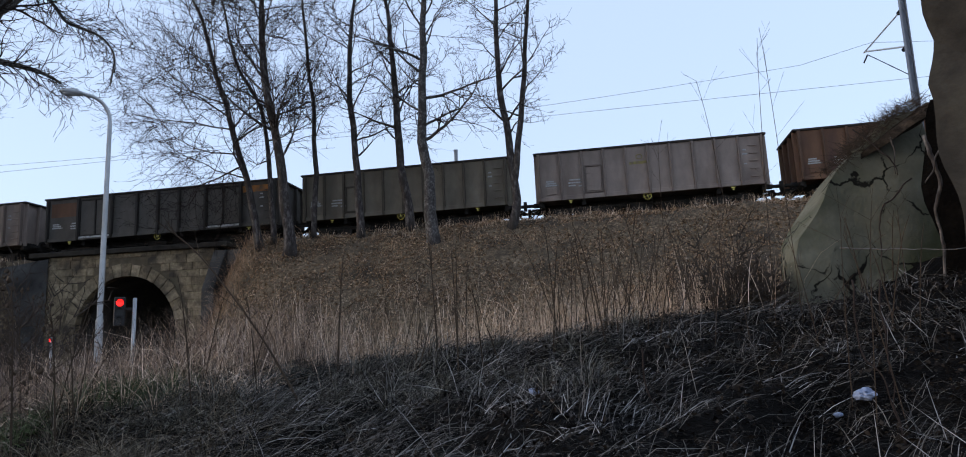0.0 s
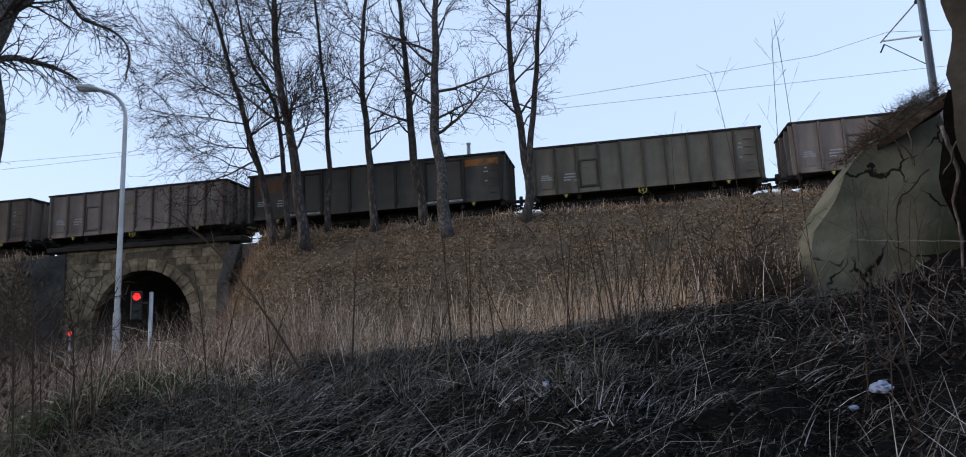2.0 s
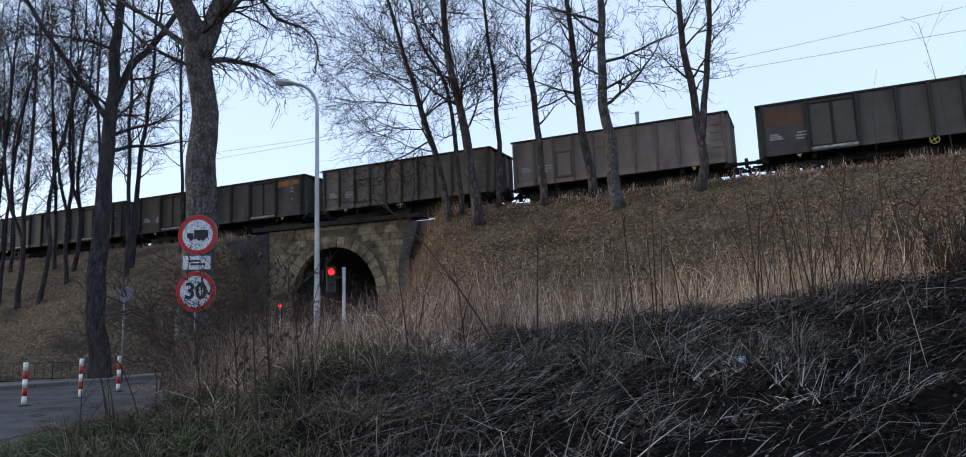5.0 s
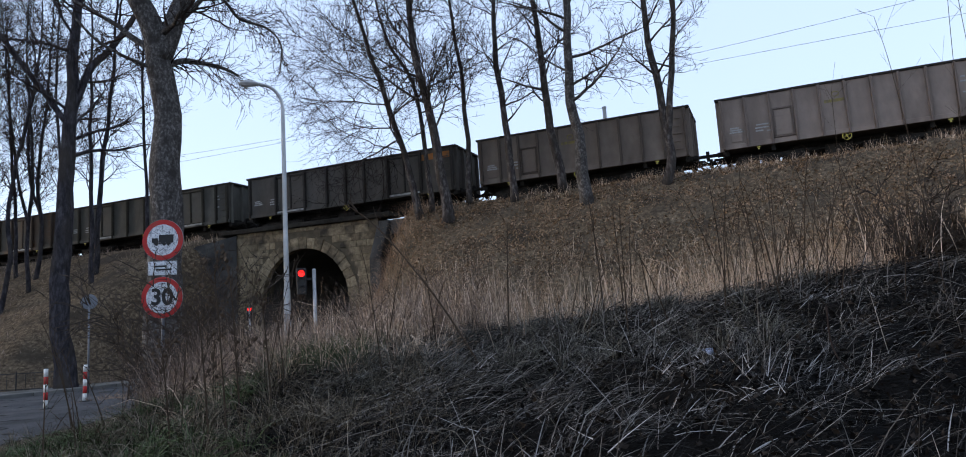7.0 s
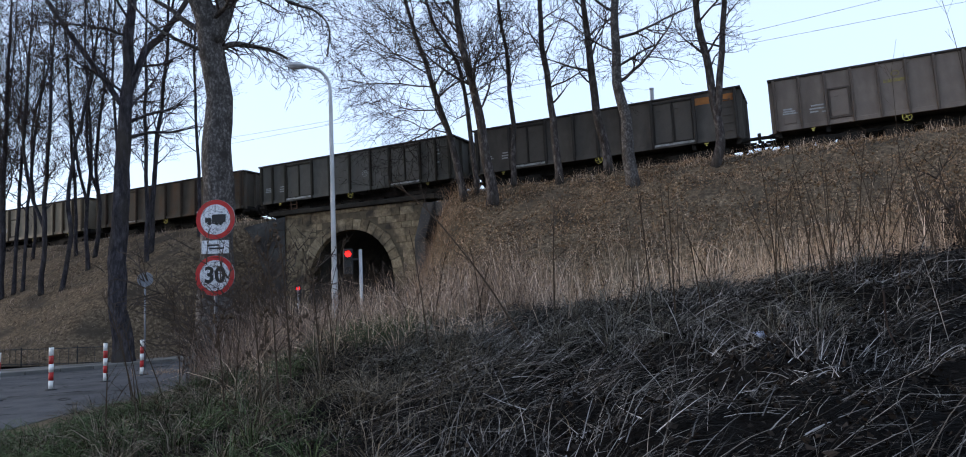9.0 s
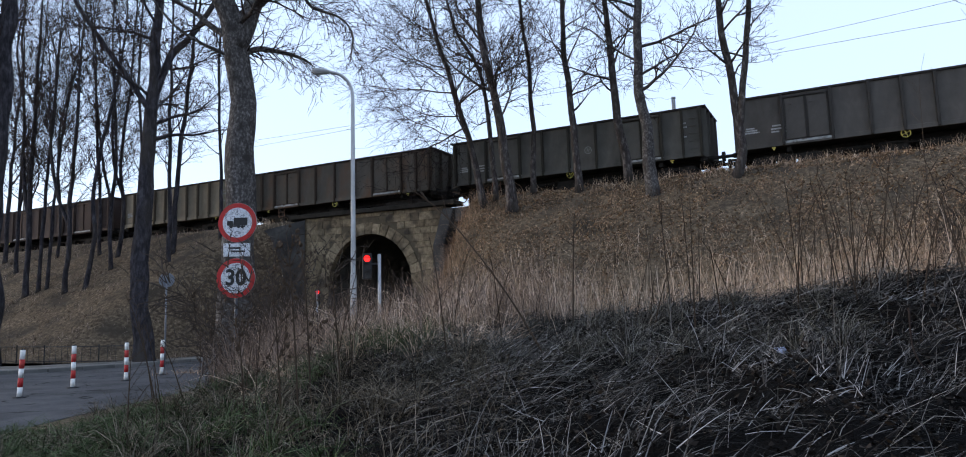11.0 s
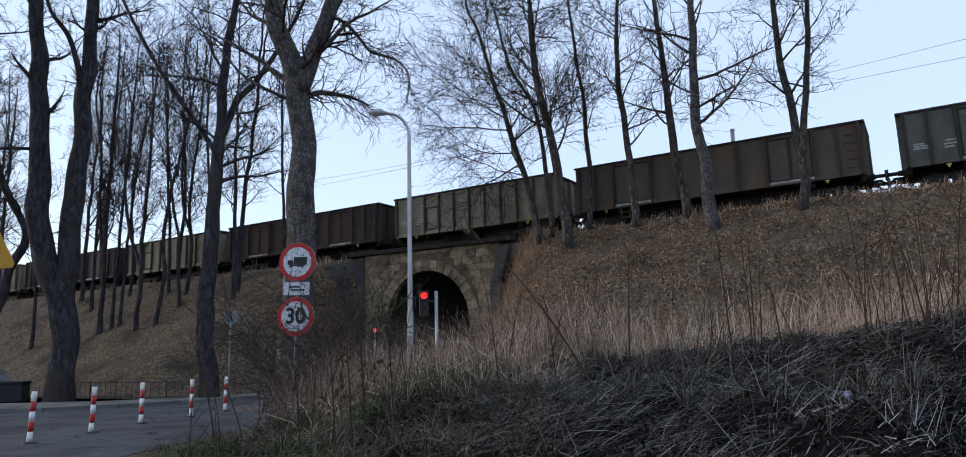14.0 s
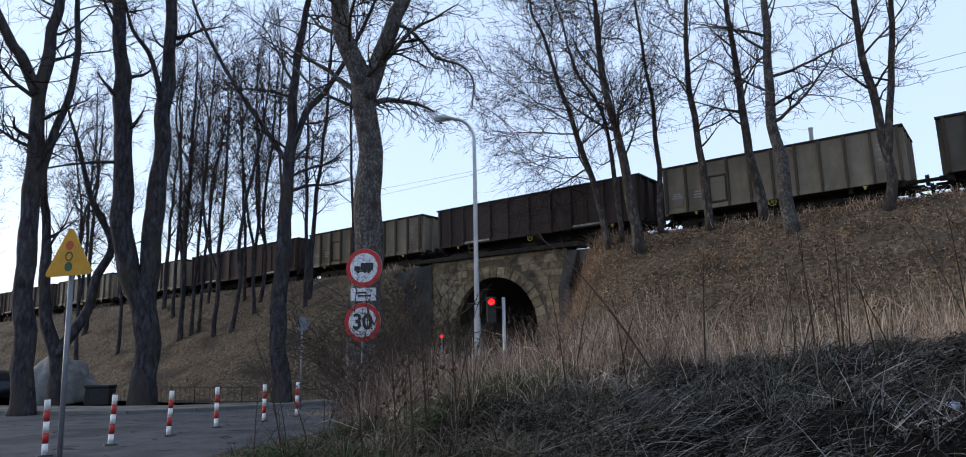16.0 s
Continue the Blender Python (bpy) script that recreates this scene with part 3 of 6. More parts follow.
    part("wing_wall", bm, M_WING, base, "dark grey weathered wing wall")
    bm = bmesh.new()
    prof = [(PORTAL[0] + 0.1, 29.35, 6.55), (PORTAL[0] - 1.6, 28.4, 6.1), (PORTAL[0] - 4.4, 26.4, 3.6)]
    tops = [bm.verts.new(p) for p in prof]
    lows = [bm.verts.new((s, n, -0.3)) for s, n, z in prof]
    back = [bm.verts.new((s, n + 0.6, z)) for s, n, z in prof]
    for i in range(2):
        bm.faces.new((tops[i], tops[i + 1], lows[i + 1], lows[i]))
        bm.faces.new((back[i], back[i + 1], tops[i + 1], tops[i]))
    bm.faces.new((tops[2], back[2], bm.verts.new((prof[2][0], prof[2][1] + 0.6, -0.3)), lows[2]))
    bmesh.ops.recalc_face_normals(bm, faces=bm.faces)
    part("wing_wall", bm, M_WING, base, "dark grey weathered wing wall")


portal()


# ---- broken concrete wall on the bank ----
def slab(name, outline, origin, heading, depth, mat, label, lean=0.0, rough=0.07, seed=0):
    """An upright slab: outline in its own plane, roughened, with thickness."""
    bm = bmesh.new()
    f = bm.faces.new([bm.verts.new((x, 0, z)) for x, z in outline])
    r = bmesh.ops.extrude_face_region(bm, geom=[f])
    bmesh.ops.translate(bm, vec=(0, depth, 0), verts=[v for v in r["geom"] if isinstance(v, bmesh.types.BMVert)])
    bmesh.ops.triangulate(bm, faces=list(bm.faces))
    for _ in range(4):
        bmesh.ops.subdivide_edges(bm, edges=[e for e in bm.edges if e.calc_length() > 0.22], cuts=1)
        bmesh.ops.triangulate(bm, faces=[f for f in bm.faces if len(f.verts) > 3])
    for v in bm.verts:
        q = Vector((v.co.x * 1.3 + seed, v.co.y * 1.3, v.co.z * 1.3))
        v.co += Vector((noise.noise(q), noise.noise(q + Vector((7, 0, 0))), noise.noise(q + Vector((0, 9, 0))))) * rough
    bmesh.ops.recalc_face_normals(bm, faces=bm.faces)
    ob = part(name, bm, mat)
    ob.matrix_basis = pose(*origin, lean, 0, heading)
    return tagged(ob, label, "wall", kind="structure")


slab("wall_concrete", [(0.27, -0.9), (0.27, 0.5), (0.36, 0.8), (0.84, 1.5), (1.25, 1.98), (1.75, 2.4), (2.3, 2.62), (2.35, -0.9)], (4.16, 10.15, 2.2), -2, 0.7, M_CONCRETE, "cracked mossy concrete retaining wall on the bank", lean=-4)
# concrete like the wall's, with the slab's shade put into a darker colour
slab("wall_concrete_dark", [(0.3, -1.2), (0.26, 0.6), (0.2, 1.3), (0.12, 2.1), (0.28, 2.6), (0.35, 5.2), (3.5, 5.4), (3.5, -1.2)], (5.02, 8.05, 2.2), -50, 0.8, M_SLAB, "tall weathered wall slab on the bank, darkened for shade", rough=0.12, seed=5)
# added near-black sheet that stands for the crevice's shade
slab("wall_crevice", [(0, -1.2), (0.08, 0.5), (0.0, 1.3), (0.06, 2.0), (0.2, 2.35), (1.7, 2.5), (1.7, -1.2)], (5.78, 9.28, 2.2), -35, 0.4, M_SHADEHUMUS, "near-black sheet for the shaded crevice between the concrete walls", rough=0.14, seed=9)


# ---- the coal train ----
SHORT, LONG, TOP = 9.42, 12.0, 3.18  # body lengths of the two wagon types, height of the walls
WAGON_MESH = {}


def kept(key, make, mat, smooth=False):
    """Meshes shared by all wagons."""
    if key not in WAGON_MESH:
        WAGON_MESH[key] = mesh_of(make(), key[0], [mat], smooth)
    return WAGON_MESH[key]


def wheel_mesh():
    bm = bmesh.new()
    for y in (-0.75, 0.75):
        o = 1 if y > 0 else -1
        cyl(bm, (0, y - 0.06, 0), (0, y + 0.06, 0), 0.46, sides=28)
        cyl(bm, (0, y - o * 0.09, 0), (0, y - o * 0.055, 0), 0.49, sides=28)
        cyl(bm, (0, y + o * 0.05, 0), (0, y + o * 0.12, 0), 0.13, sides=12)
        for a in range(5):
            c, d = math.cos(a * 1.2566), math.sin(a * 1.2566)
            cyl(bm, (0.28 * c, y + o * 0.055, 0.28 * d), (0.28 * c, y + o * 0.075, 0.28 * d), 0.05, sides=8)
    cyl(bm, (0, -0.98, 0), (0, 0.98, 0), 0.075, sides=10)
    return bm


def bogie_frame_mesh():
    bm = bmesh.new()
    for y in (-1.0, 1.0):
        box(bm, -1.25, 1.25, y - 0.06, y + 0.06, 0.62, 0.78, 0.015)
        box(bm, -0.35, 0.35, y - 0.07, y + 0.07, 0.3, 0.66, 0.02)
        for x in (-0.9, 0.9):
            box(bm, x - 0.22, x + 0.22, y - 0.1, y + 0.1, 0.34, 0.64, 0.02)
            cyl(bm, (x - 0.3, y, 0.34), (x - 0.3, y, 0.62), 0.07, sides=8)
            cyl(bm, (x + 0.3, y, 0.34), (x + 0.3, y, 0.62), 0.07, sides=8)
        for i in range(4):
            box(bm, -0.5 + 0.08 * i, 0.5 - 0.08 * i, y - 0.05, y + 0.05, 0.2 + 0.04 * i, 0.235 + 0.04 * i)
    box(bm, -0.25, 0.25, -1.0, 1.0, 0.55, 0.85, 0.02)
    for x in (-1.25, 1.25):
        box(bm, x - 0.05, x + 0.05, -1.0, 1.0, 0.6, 0.75)
    return bm


def handwheel_mesh():
    bm = bmesh.new()
    for i in range(16):
        a, b = 2 * math.pi * i / 16, 2 * math.pi * (i + 1) / 16
        cyl(bm, (0.16 * math.cos(a), 0, 0.16 * math.sin(a)), (0.16 * math.cos(b), 0, 0.16 * math.sin(b)), 0.016, sides=6)
    for i in range(4):
        a = math.pi * i / 2 + 0.4
        cyl(bm, (0, 0, 0), (0.16 * math.cos(a), 0, 0.16 * math.sin(a)), 0.013, sides=6)
    cyl(bm, (0, -0.04, 0), (0, 0.12, 0), 0.04, sides=8)
    return bm


def toprail_mesh(L):
    bm = bmesh.new()
    h = L / 2
    for y in (-1.43, 1.43):
        box(bm, -h - 0.17, h + 0.17, y - 0.085, y + 0.085, TOP, TOP + 0.09, 0.015)
    for x in (-h, h):
        box(bm, x - (0.07 if x > 0 else 0.17), x + (0.17 if x > 0 else 0.07), -1.34, 1.34, TOP + 0.001, TOP + 0.089, 0.015)
    return bm


def buffer_mesh():
    bm = bmesh.new()
    cyl(bm, (0, 0, 0), (0.3, 0, 0), 0.11, sides=14)
    cyl(bm, (0.3, 0, 0), (0.65, 0, 0), 0.075, sides=14)
    cyl(bm, (0.63, 0, 0), (0.685, 0, 0), 0.22, sides=18)
    return bm


def ladder_mesh():
    bm = bmesh.new()
    for x in (-0.2, 0.2):
        box(bm, x - 0.018, x + 0.018, -0.02, 0.02, -0.48, 0.06)
    for z in (-0.46, -0.22):
        box(bm, -0.182, 0.182, -0.03, 0.03, z - 0.016, z + 0.016)
    return bm


def wagon(kind, paint, label, marks=None):
    L = SHORT if kind == "short" else LONG
    h = L / 2
    w = thing("coal_wagon", None, label, "freight wagon", group="wagons of the coal train")
    for o in (-1, 1):
        sw = part("side_wall", kept(("side_wall", kind), lambda: boxed(-h, h, -0.03, 0.03, 1.2, TOP), paint), paint, w)
        sw.location = (0, o * 1.42, 0)
        ew = part("end_wall", kept(("end_wall", 0), lambda: boxed(-0.03, 0.03, -1.385, 1.385, 1.2, TOP), paint), paint, w)
        ew.location = (o * (h - 0.035), 0, 0)
    part("floor_plate", kept(("floor_plate", kind), lambda: boxed(-h + 0.07, h - 0.07, -1.385, 1.385, 1.2, 1.28), paint), paint, w)
    part("top_rail", kept(("top_rail", kind), lambda: toprail_mesh(L), W_RAIL), W_RAIL, w, "shaded top rail")
    under = part("underframe", kept(("underframe", L), lambda: boxed(-h + 2.9, h - 2.9, -0.3, 0.3, 0.42, 0.84), M_UNDER), M_UNDER, w, "black grimy underframe")
    for y in (-0.35, 0.35):
        part("frame_beam", kept(("frame_beam", L), lambda: boxed(-h, h, -0.06, 0.06, 0.82, 1.1), M_UNDER), M_UNDER, under).location = (0, y, 0)
    for x in (-h + 0.1, -h + 1.9, 0, h - 1.9, h - 0.1):
        part("cross_member", kept(("cross_member", 0), lambda: boxed(-0.08, 0.08, -1.3, 1.3, 0.86, 1.08), M_UNDER), M_UNDER, under).location = (x, 0, 0)
    part("equipment_box", kept(("equipment_box", 0), lambda: boxed(-0.9, 0.1, -0.9, -0.45, 0.35, 0.86, 0.03), M_UNDER), M_UNDER, under)
    part("air_tank", kept(("air_tank", 0), lambda: cyl(bmesh.new(), (0.5, -0.65, 0.65), (1.6, -0.65, 0.65), 0.19, sides=14), M_UNDER), M_UNDER, under)
    part("brake_cylinder", kept(("brake_cylinder", 0), lambda: cyl(bmesh.new(), (-2.2, -0.7, 0.75), (-1.1, -0.7, 0.75), 0.12, sides=10), M_UNDER), M_UNDER, under)
    part("brake_rod", kept(("brake_rod", L), lambda: boxed(-h + 3.2, h - 3.2, -0.9, -0.86, 0.72, 0.76), M_UNDER), M_UNDER, under)
    for y, o in ((-1.42, -1), (1.42, 1)):
        sill = part("sole_bar", kept(("sole_bar", kind), lambda: boxed(-h - 0.02, h + 0.02, -0.06, 0.06, 1.08, 1.26, bevel=0.012), paint), paint, w)
        sill.location = (0, y + o * 0.06, 0)
    rib_me = kept(("rib", 0), lambda: boxed(-0.045, 0.045, -0.09, 0.09, 1.06, TOP - 0.015, bevel=0.015), paint)
    wide_me = kept(("wide_rib", 0), lambda: boxed(-0.055, 0.055, -0.1, 0.1, 1.1, TOP - 0.015, bevel=0.018), paint)
    if kind == "short":
        k = 10
        ribs = [(-h + 0.05 + (L - 0.1) * i / k) for i in range(k + 1)]
    elif kind == "long":
        ribs = [-h + 0.08, -h + 1.75, -h + 3.55, -h + 4.9, 0, h - 4.9, h - 3.55, h - 1.75, h - 0.08]
    else:
        ribs = [-h + 0.08, -h + 0.85, -h + 1.75, -h + 3.55, -1.3, 0, 1.3, h - 3.55, h - 1.75, h - 0.85, h - 0.08]
    for o in (-1, 1):
        for i, x in enumerate(ribs):
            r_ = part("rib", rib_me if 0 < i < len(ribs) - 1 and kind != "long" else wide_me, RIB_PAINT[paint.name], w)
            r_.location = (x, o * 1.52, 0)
    for e in (-1, 1):
        for y in (-1.3, -0.5, 0.5, 1.3):
            r_ = part("end_rib", rib_me, paint, w)
            r_.matrix_basis = pose(e * (h + 0.07), y, 0, 0, 0, 90)
        st = part("end_sill", kept(("end_sill", 0), lambda: boxed(-0.07, 0.07, -1.34, 1.34, 0.9, 1.24, bevel=0.015), M_UNDER), M_UNDER, w)
        st.location = (e * (h - 0.02), 0, 0)
        bf = kept(("buffer", 0), buffer_mesh, M_UNDER)
        for y in (-0.88, 0.88):
            b_ = part("buffer", bf, M_UNDER, w, "black steel buffer")
            b_.matrix_basis = pose(e * h, y, 1.05, 0, 0, 0 if e > 0 else 180)
        c_ = part("coupling", kept(("coupling", 0), lambda: cyl(boxed(-0.02, 0.5, -0.04, 0.04, -0.05, 0.05), (0.45, 0, 0.0), (0.72, 0, -0.16), 0.035, sides=8), M_UNDER), M_UNDER, w)
        c_.matrix_basis = pose(e * h, 0, 1.02, 0, 0, 0 if e > 0 else 180)
        for y in (-0.45, 0.4):
            hs = part("brake_hose", kept(("brake_hose", 0), lambda: sweep(smooth_line([(0, 0, 0), (0.2, 0, -0.08), (0.42, 0, -0.36), (0.62, 0, -0.4)], 4), [0.03] * 13, 7), M_UNDER), M_UNDER, w, "black rubber brake hose")
            hs.matrix_basis = pose(e * (h + 0.03), y, 0.98, 0, 0, 0 if e > 0 else 180)
        for y in (-1.5,) if e > 0 else ():
            for q in range(5):
                s_ = part("step", kept(("step", 0), lambda: boxed(-0.16, 0.16, -0.03, 0.03, -0.015, 0.015), paint), paint, w)
                s_.location = (e * (h - 0.42), y + 0.03, 1.45 + 0.33 * q)
    # doors on the sides
    def door(x, y, dw, dh, z):
        d = part("door", kept(("door", round(dw * 100)), lambda: boxed(-dw / 2, dw / 2, -0.025, 0.025, 0, dh, bevel=0.012), paint), paint, w)
        d.location = (x, y, z)
        fr = kept(("door_frame", round(dw * 100)), lambda: box(box(box(box(bmesh.new(), -dw / 2 - 0.06, dw / 2 + 0.06, -0.07, 0.07, dh + 0.02, dh + 0.08), -dw / 2 - 0.06, -dw / 2 - 0.02, -0.065, 0.065, 0, dh + 0.02), dw / 2 + 0.02, dw / 2 + 0.06, -0.065, 0.065, 0, dh + 0.02), -dw / 2 - 0.06, dw / 2 + 0.06, -0.07, 0.07, -0.08, -0.02), paint)
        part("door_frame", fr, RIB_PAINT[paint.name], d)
        for zz in (0.25, dh - 0.25):
            hg = part("hinge", kept(("hinge", 0), lambda: boxed(-0.13, 0.13, -0.015, 0.015, -0.03, 0.03), paint), paint, d)
            hg.location = (-dw / 2 + 0.14, -0.035, zz)
    if kind == "short":
        pw = (L - 0.1) / k
        for o, i in ((-1, 2), (1, 7)):
            door(-h + 0.05 + pw * (i + 0.5), o * 1.46, pw - 0.3, 1.05, 1.4)
        ht = part("hatch", kept(("hatch", 0), lambda: boxed(-0.22, 0.22, -0.03, 0.03, 0, 0.3, bevel=0.01), paint), paint, w)
        ht.location = (-h + 0.05 + pw * 0.55, -1.46, 1.36)
    else:
        for o in (-1, 1):
            for xc in (-h + 2.65, h - 2.65):
                for q in (-1, 1):
                    door(xc + q * 0.42, o * 1.46, 0.74, 1.68, 1.32)
                lt = part("door_sill", kept(("door_sill", 0), lambda: boxed(-0.95, 0.95, -0.05, 0.05, 1.16, 1.25, bevel=0.01), M_CHALK), M_CHALK, w, "pale worn door sill")
                lt.location = (xc, o * 1.5, 0)
            if kind == "ribbed":
                sl = part("step_ladder", kept(("step_ladder", 0), ladder_mesh, W_RUSTY), W_RUSTY, w, "rust-red step hung below the door")
                sl.location = (o * (h - 2.25), o * 1.46, 1.1)
    # running gear
    for e in (-1, 1):
        bg = part("bogie", kept(("bogie", 0), bogie_frame_mesh, M_UNDER), M_UNDER, w, "black grimy bogie frame with leaf springs")
        bg.location = (e * (h - 1.75), 0, 0)
        for x in (-0.9, 0.9):
            ws = part("wheelset", kept(("wheelset", 0), wheel_mesh, M_UNDER), M_UNDER, bg, "steel wheelset")
            ws.location = (x, 0, 0.46)
            WHEELS.append(ws)
        sp = part("jack_mark", kept(("jack_mark", 0), lambda: cyl(boxed(-0.08, 0.08, -0.015, 0.015, -0.02, 0.03), (0, 0, -0.1), (0, 0, -0.01), 0.05, 0.02, sides=8), M_MARK), M_MARK, w, "yellow lifting mark")
        sp.location = (e * (h - 1.35), -1.52, 1.02)
    hw = part("handwheel", kept(("handwheel", 0), handwheel_mesh, M_MARK), M_MARK, w, "yellow spoked brake handwheel")
    hw.location = (h * 0.1 - 0.6, -1.5, 0.98)
    # stencilled marks: bars where the writing cannot be read
    if marks != "none":
        for x, z, bw in ((-h + 0.5, 1.95, 0.34), (-h + 0.55, 1.86, 0.46), (-h + 0.58, 1.77, 0.56), (-h + 1.6, 1.95, 0.5), (-h + 1.6, 1.82, 0.62), (-h + 1.45, 1.7, 0.3), (-h + 1.85, 1.66, 0.24), (h - 0.75, 2.6, 0.14), (h - 0.75, 2.42, 0.2), (h - 0.75, 2.0, 0.12)):
            b_ = part("stencil", kept(("stencil", round(bw * 100)), lambda: boxed(-bw / 2, bw / 2, -0.004, 0.004, -0.03, 0.03), M_CHALK), M_CHALK, w, "faded white stencil bar")
            b_.location = (x, -1.455, z)
    if marks == "emblem":
        bm = bmesh.new()
        for i in range(12):
            a, b = 2 * math.pi * i / 12, 2 * math.pi * (i + 1) / 12
            cyl(bm, (0.13 * math.cos(a), 0, 0.1 * math.sin(a)), (0.13 * math.cos(b), 0, 0.1 * math.sin(b)), 0.02, sides=5)
        box(bm, -0.42, 0.42, -0.005, 0.005, -0.32, -0.2)
        em = part("emblem", bm, M_FADED, w, "faded yellow round emblem over a bar")
        em.location = (-0.35, -1.455, 2.72)
    if marks in ("orange", "orange_rust"):
        b_ = part("painted_panel", boxed(-0.78, 0.78, -0.006, 0.006, 2.72, 3.02), M_ORANGE, w, "faded orange painted panel")
        b_.location = (h - 0.92, -1.452, 0)
    if marks == "orange_rust":
        b_ = part("rust_patch", boxed(-0.7, 0.7, -0.005, 0.005, 2.3, 2.98), W_RUSTY, w, "rusted patch with flaked paint")
        b_.location = (-h + 0.92, -1.452, 0)
    if marks == "ring":
        b_ = part("ring_mark", kept(("ring", 0), handwheel_mesh, M_CHALK), M_CHALK, w, "chalked ring mark")
        b_.location = (0.9, -1.44, 2.0)
    return w


WHEELS = []
TRAIN = []  # wagon, place of its middle along the track at the start
DOORS = "long dark coal wagon with close ribs and double side doors"
ORDER = [("short", W_RUSTY, "rust-streaked red-brown open coal wagon", ""), ("short", W_TAUPE, "taupe open coal wagon with a faded yellow emblem", "emblem"),
         ("short", W_OLIVE, "olive-grey open coal wagon with a small side door", ""), ("long", W_DARK, "long dark grey coal wagon with orange and rusty panels", "orange_rust"),
         ("short", W_TAUPE, "taupe open coal wagon with a faded yellow emblem", "emblem"), ("short", W_UMBER, "dusty umber open coal wagon with a small side door", "emblem"),
         ("long", W_DARK, "long dark grey coal wagon with a faded orange panel", "orange"), ("ribbed", W_MOSS, "long mossy grey coal wagon with double side doors", "ring"),
         ("ribbed", W_PATCH, "long grey coal wagon with rusty panels and double doors", "none"), ("short", W_TAN, "pale tan open coal wagon with a small side door", ""),
         ("ribbed", W_BROWN, DOORS, "none"), ("short", W_TAN, "pale tan open coal wagon with a small side door", ""),
         ("ribbed", W_BROWN, DOORS, "none"), ("short", W_TAN, "pale tan open coal wagon with a small side door", ""),
         ("short", W_TAN, "pale tan open coal wagon with a small side door", ""), ("ribbed", W_BROWN, DOORS, "none"),
         ("ribbed", W_DARK, DOORS, ""), ("short", W_OLIVE, "olive-grey open coal wagon with a small side door", "")]
edge = 17.55
for kind_, paint_, label_, marks_ in ORDER:
    L_ = SHORT if kind_ == "short" else LONG
    TRAIN.append((wagon(kind_, paint_, label_, marks_), edge - L_ / 2))
    edge -= L_ + 1.38


def train_way(t):
    return 4.96 * t + 0.0288 * t * t


def motions():
    for w, s0 in TRAIN:
        rows = []
        for t in range(0, 17):
            s = s0 + train_way(t)
            x, y = world(s, 32.75)
            rows.append((t, pose(x, y, rail_z(s), 0, -0.676, -AZ)))
        walk(w, rows)
    # wheels roll on the rails
    spin = {}
    for ws in WHEELS:
        x = ws.location.x
        rows = spin.setdefault(x, [(i * 0.1, pose(x, 0, 0.46, 0, math.degrees(train_way(i * 0.1) / 0.46) % 360, 0)) for i in range(161)])
        walk(ws, rows)


# ---- trees ----
def grow(p, d, length, r, level, out, rng, lift, deepest=3):
    """Adds the segments of one branch and of all that springs from it to out[level]."""
    k = {1: max(6, int(length / 0.36)), 2: max(4, int(length / 0.26)), 3: 3, 4: 2}[level]
    step = length / k
    jit = {1: 0.13, 2: 0.16, 3: 0.2, 4: 0.25}[level]
    for i in range(k):
        d = (d + Vector((rng.gauss(0, jit), rng.gauss(0, jit), rng.gauss(0, jit) + lift * (0.6 if level > 1 else 1)))).normalized()
        q = p + d * step
        r0, r1 = r * (1 - 0.85 * i / k), r * (1 - 0.85 * (i + 1) / k)
        out[level].append((p, q, r0, r1))
        if level < deepest and (i > 0 or level > 1):
            for _ in range({1: 1 if rng.random() < 0.6 else 2, 2: 1, 3: 1 if rng.random() < 0.4 else 0}[level]):
                side = d.cross(Vector((rng.gauss(0, 1), rng.gauss(0, 1), rng.gauss(0, 1)))).normalized()
                a = radians(rng.uniform(28, 62))
                c = (d * math.cos(a) + side * math.sin(a)).normalized()
                left = 1 - (i + 0.5) / k
                grow(q, c, max(0.22, length * rng.uniform(0.32, 0.58) * (0.5 + 0.75 * left)), max({1: 0.014, 2: 0.011, 3: 0.0085}[level], r1 * 0.58), level + 1, out, rng, lift, deepest)
        p = q


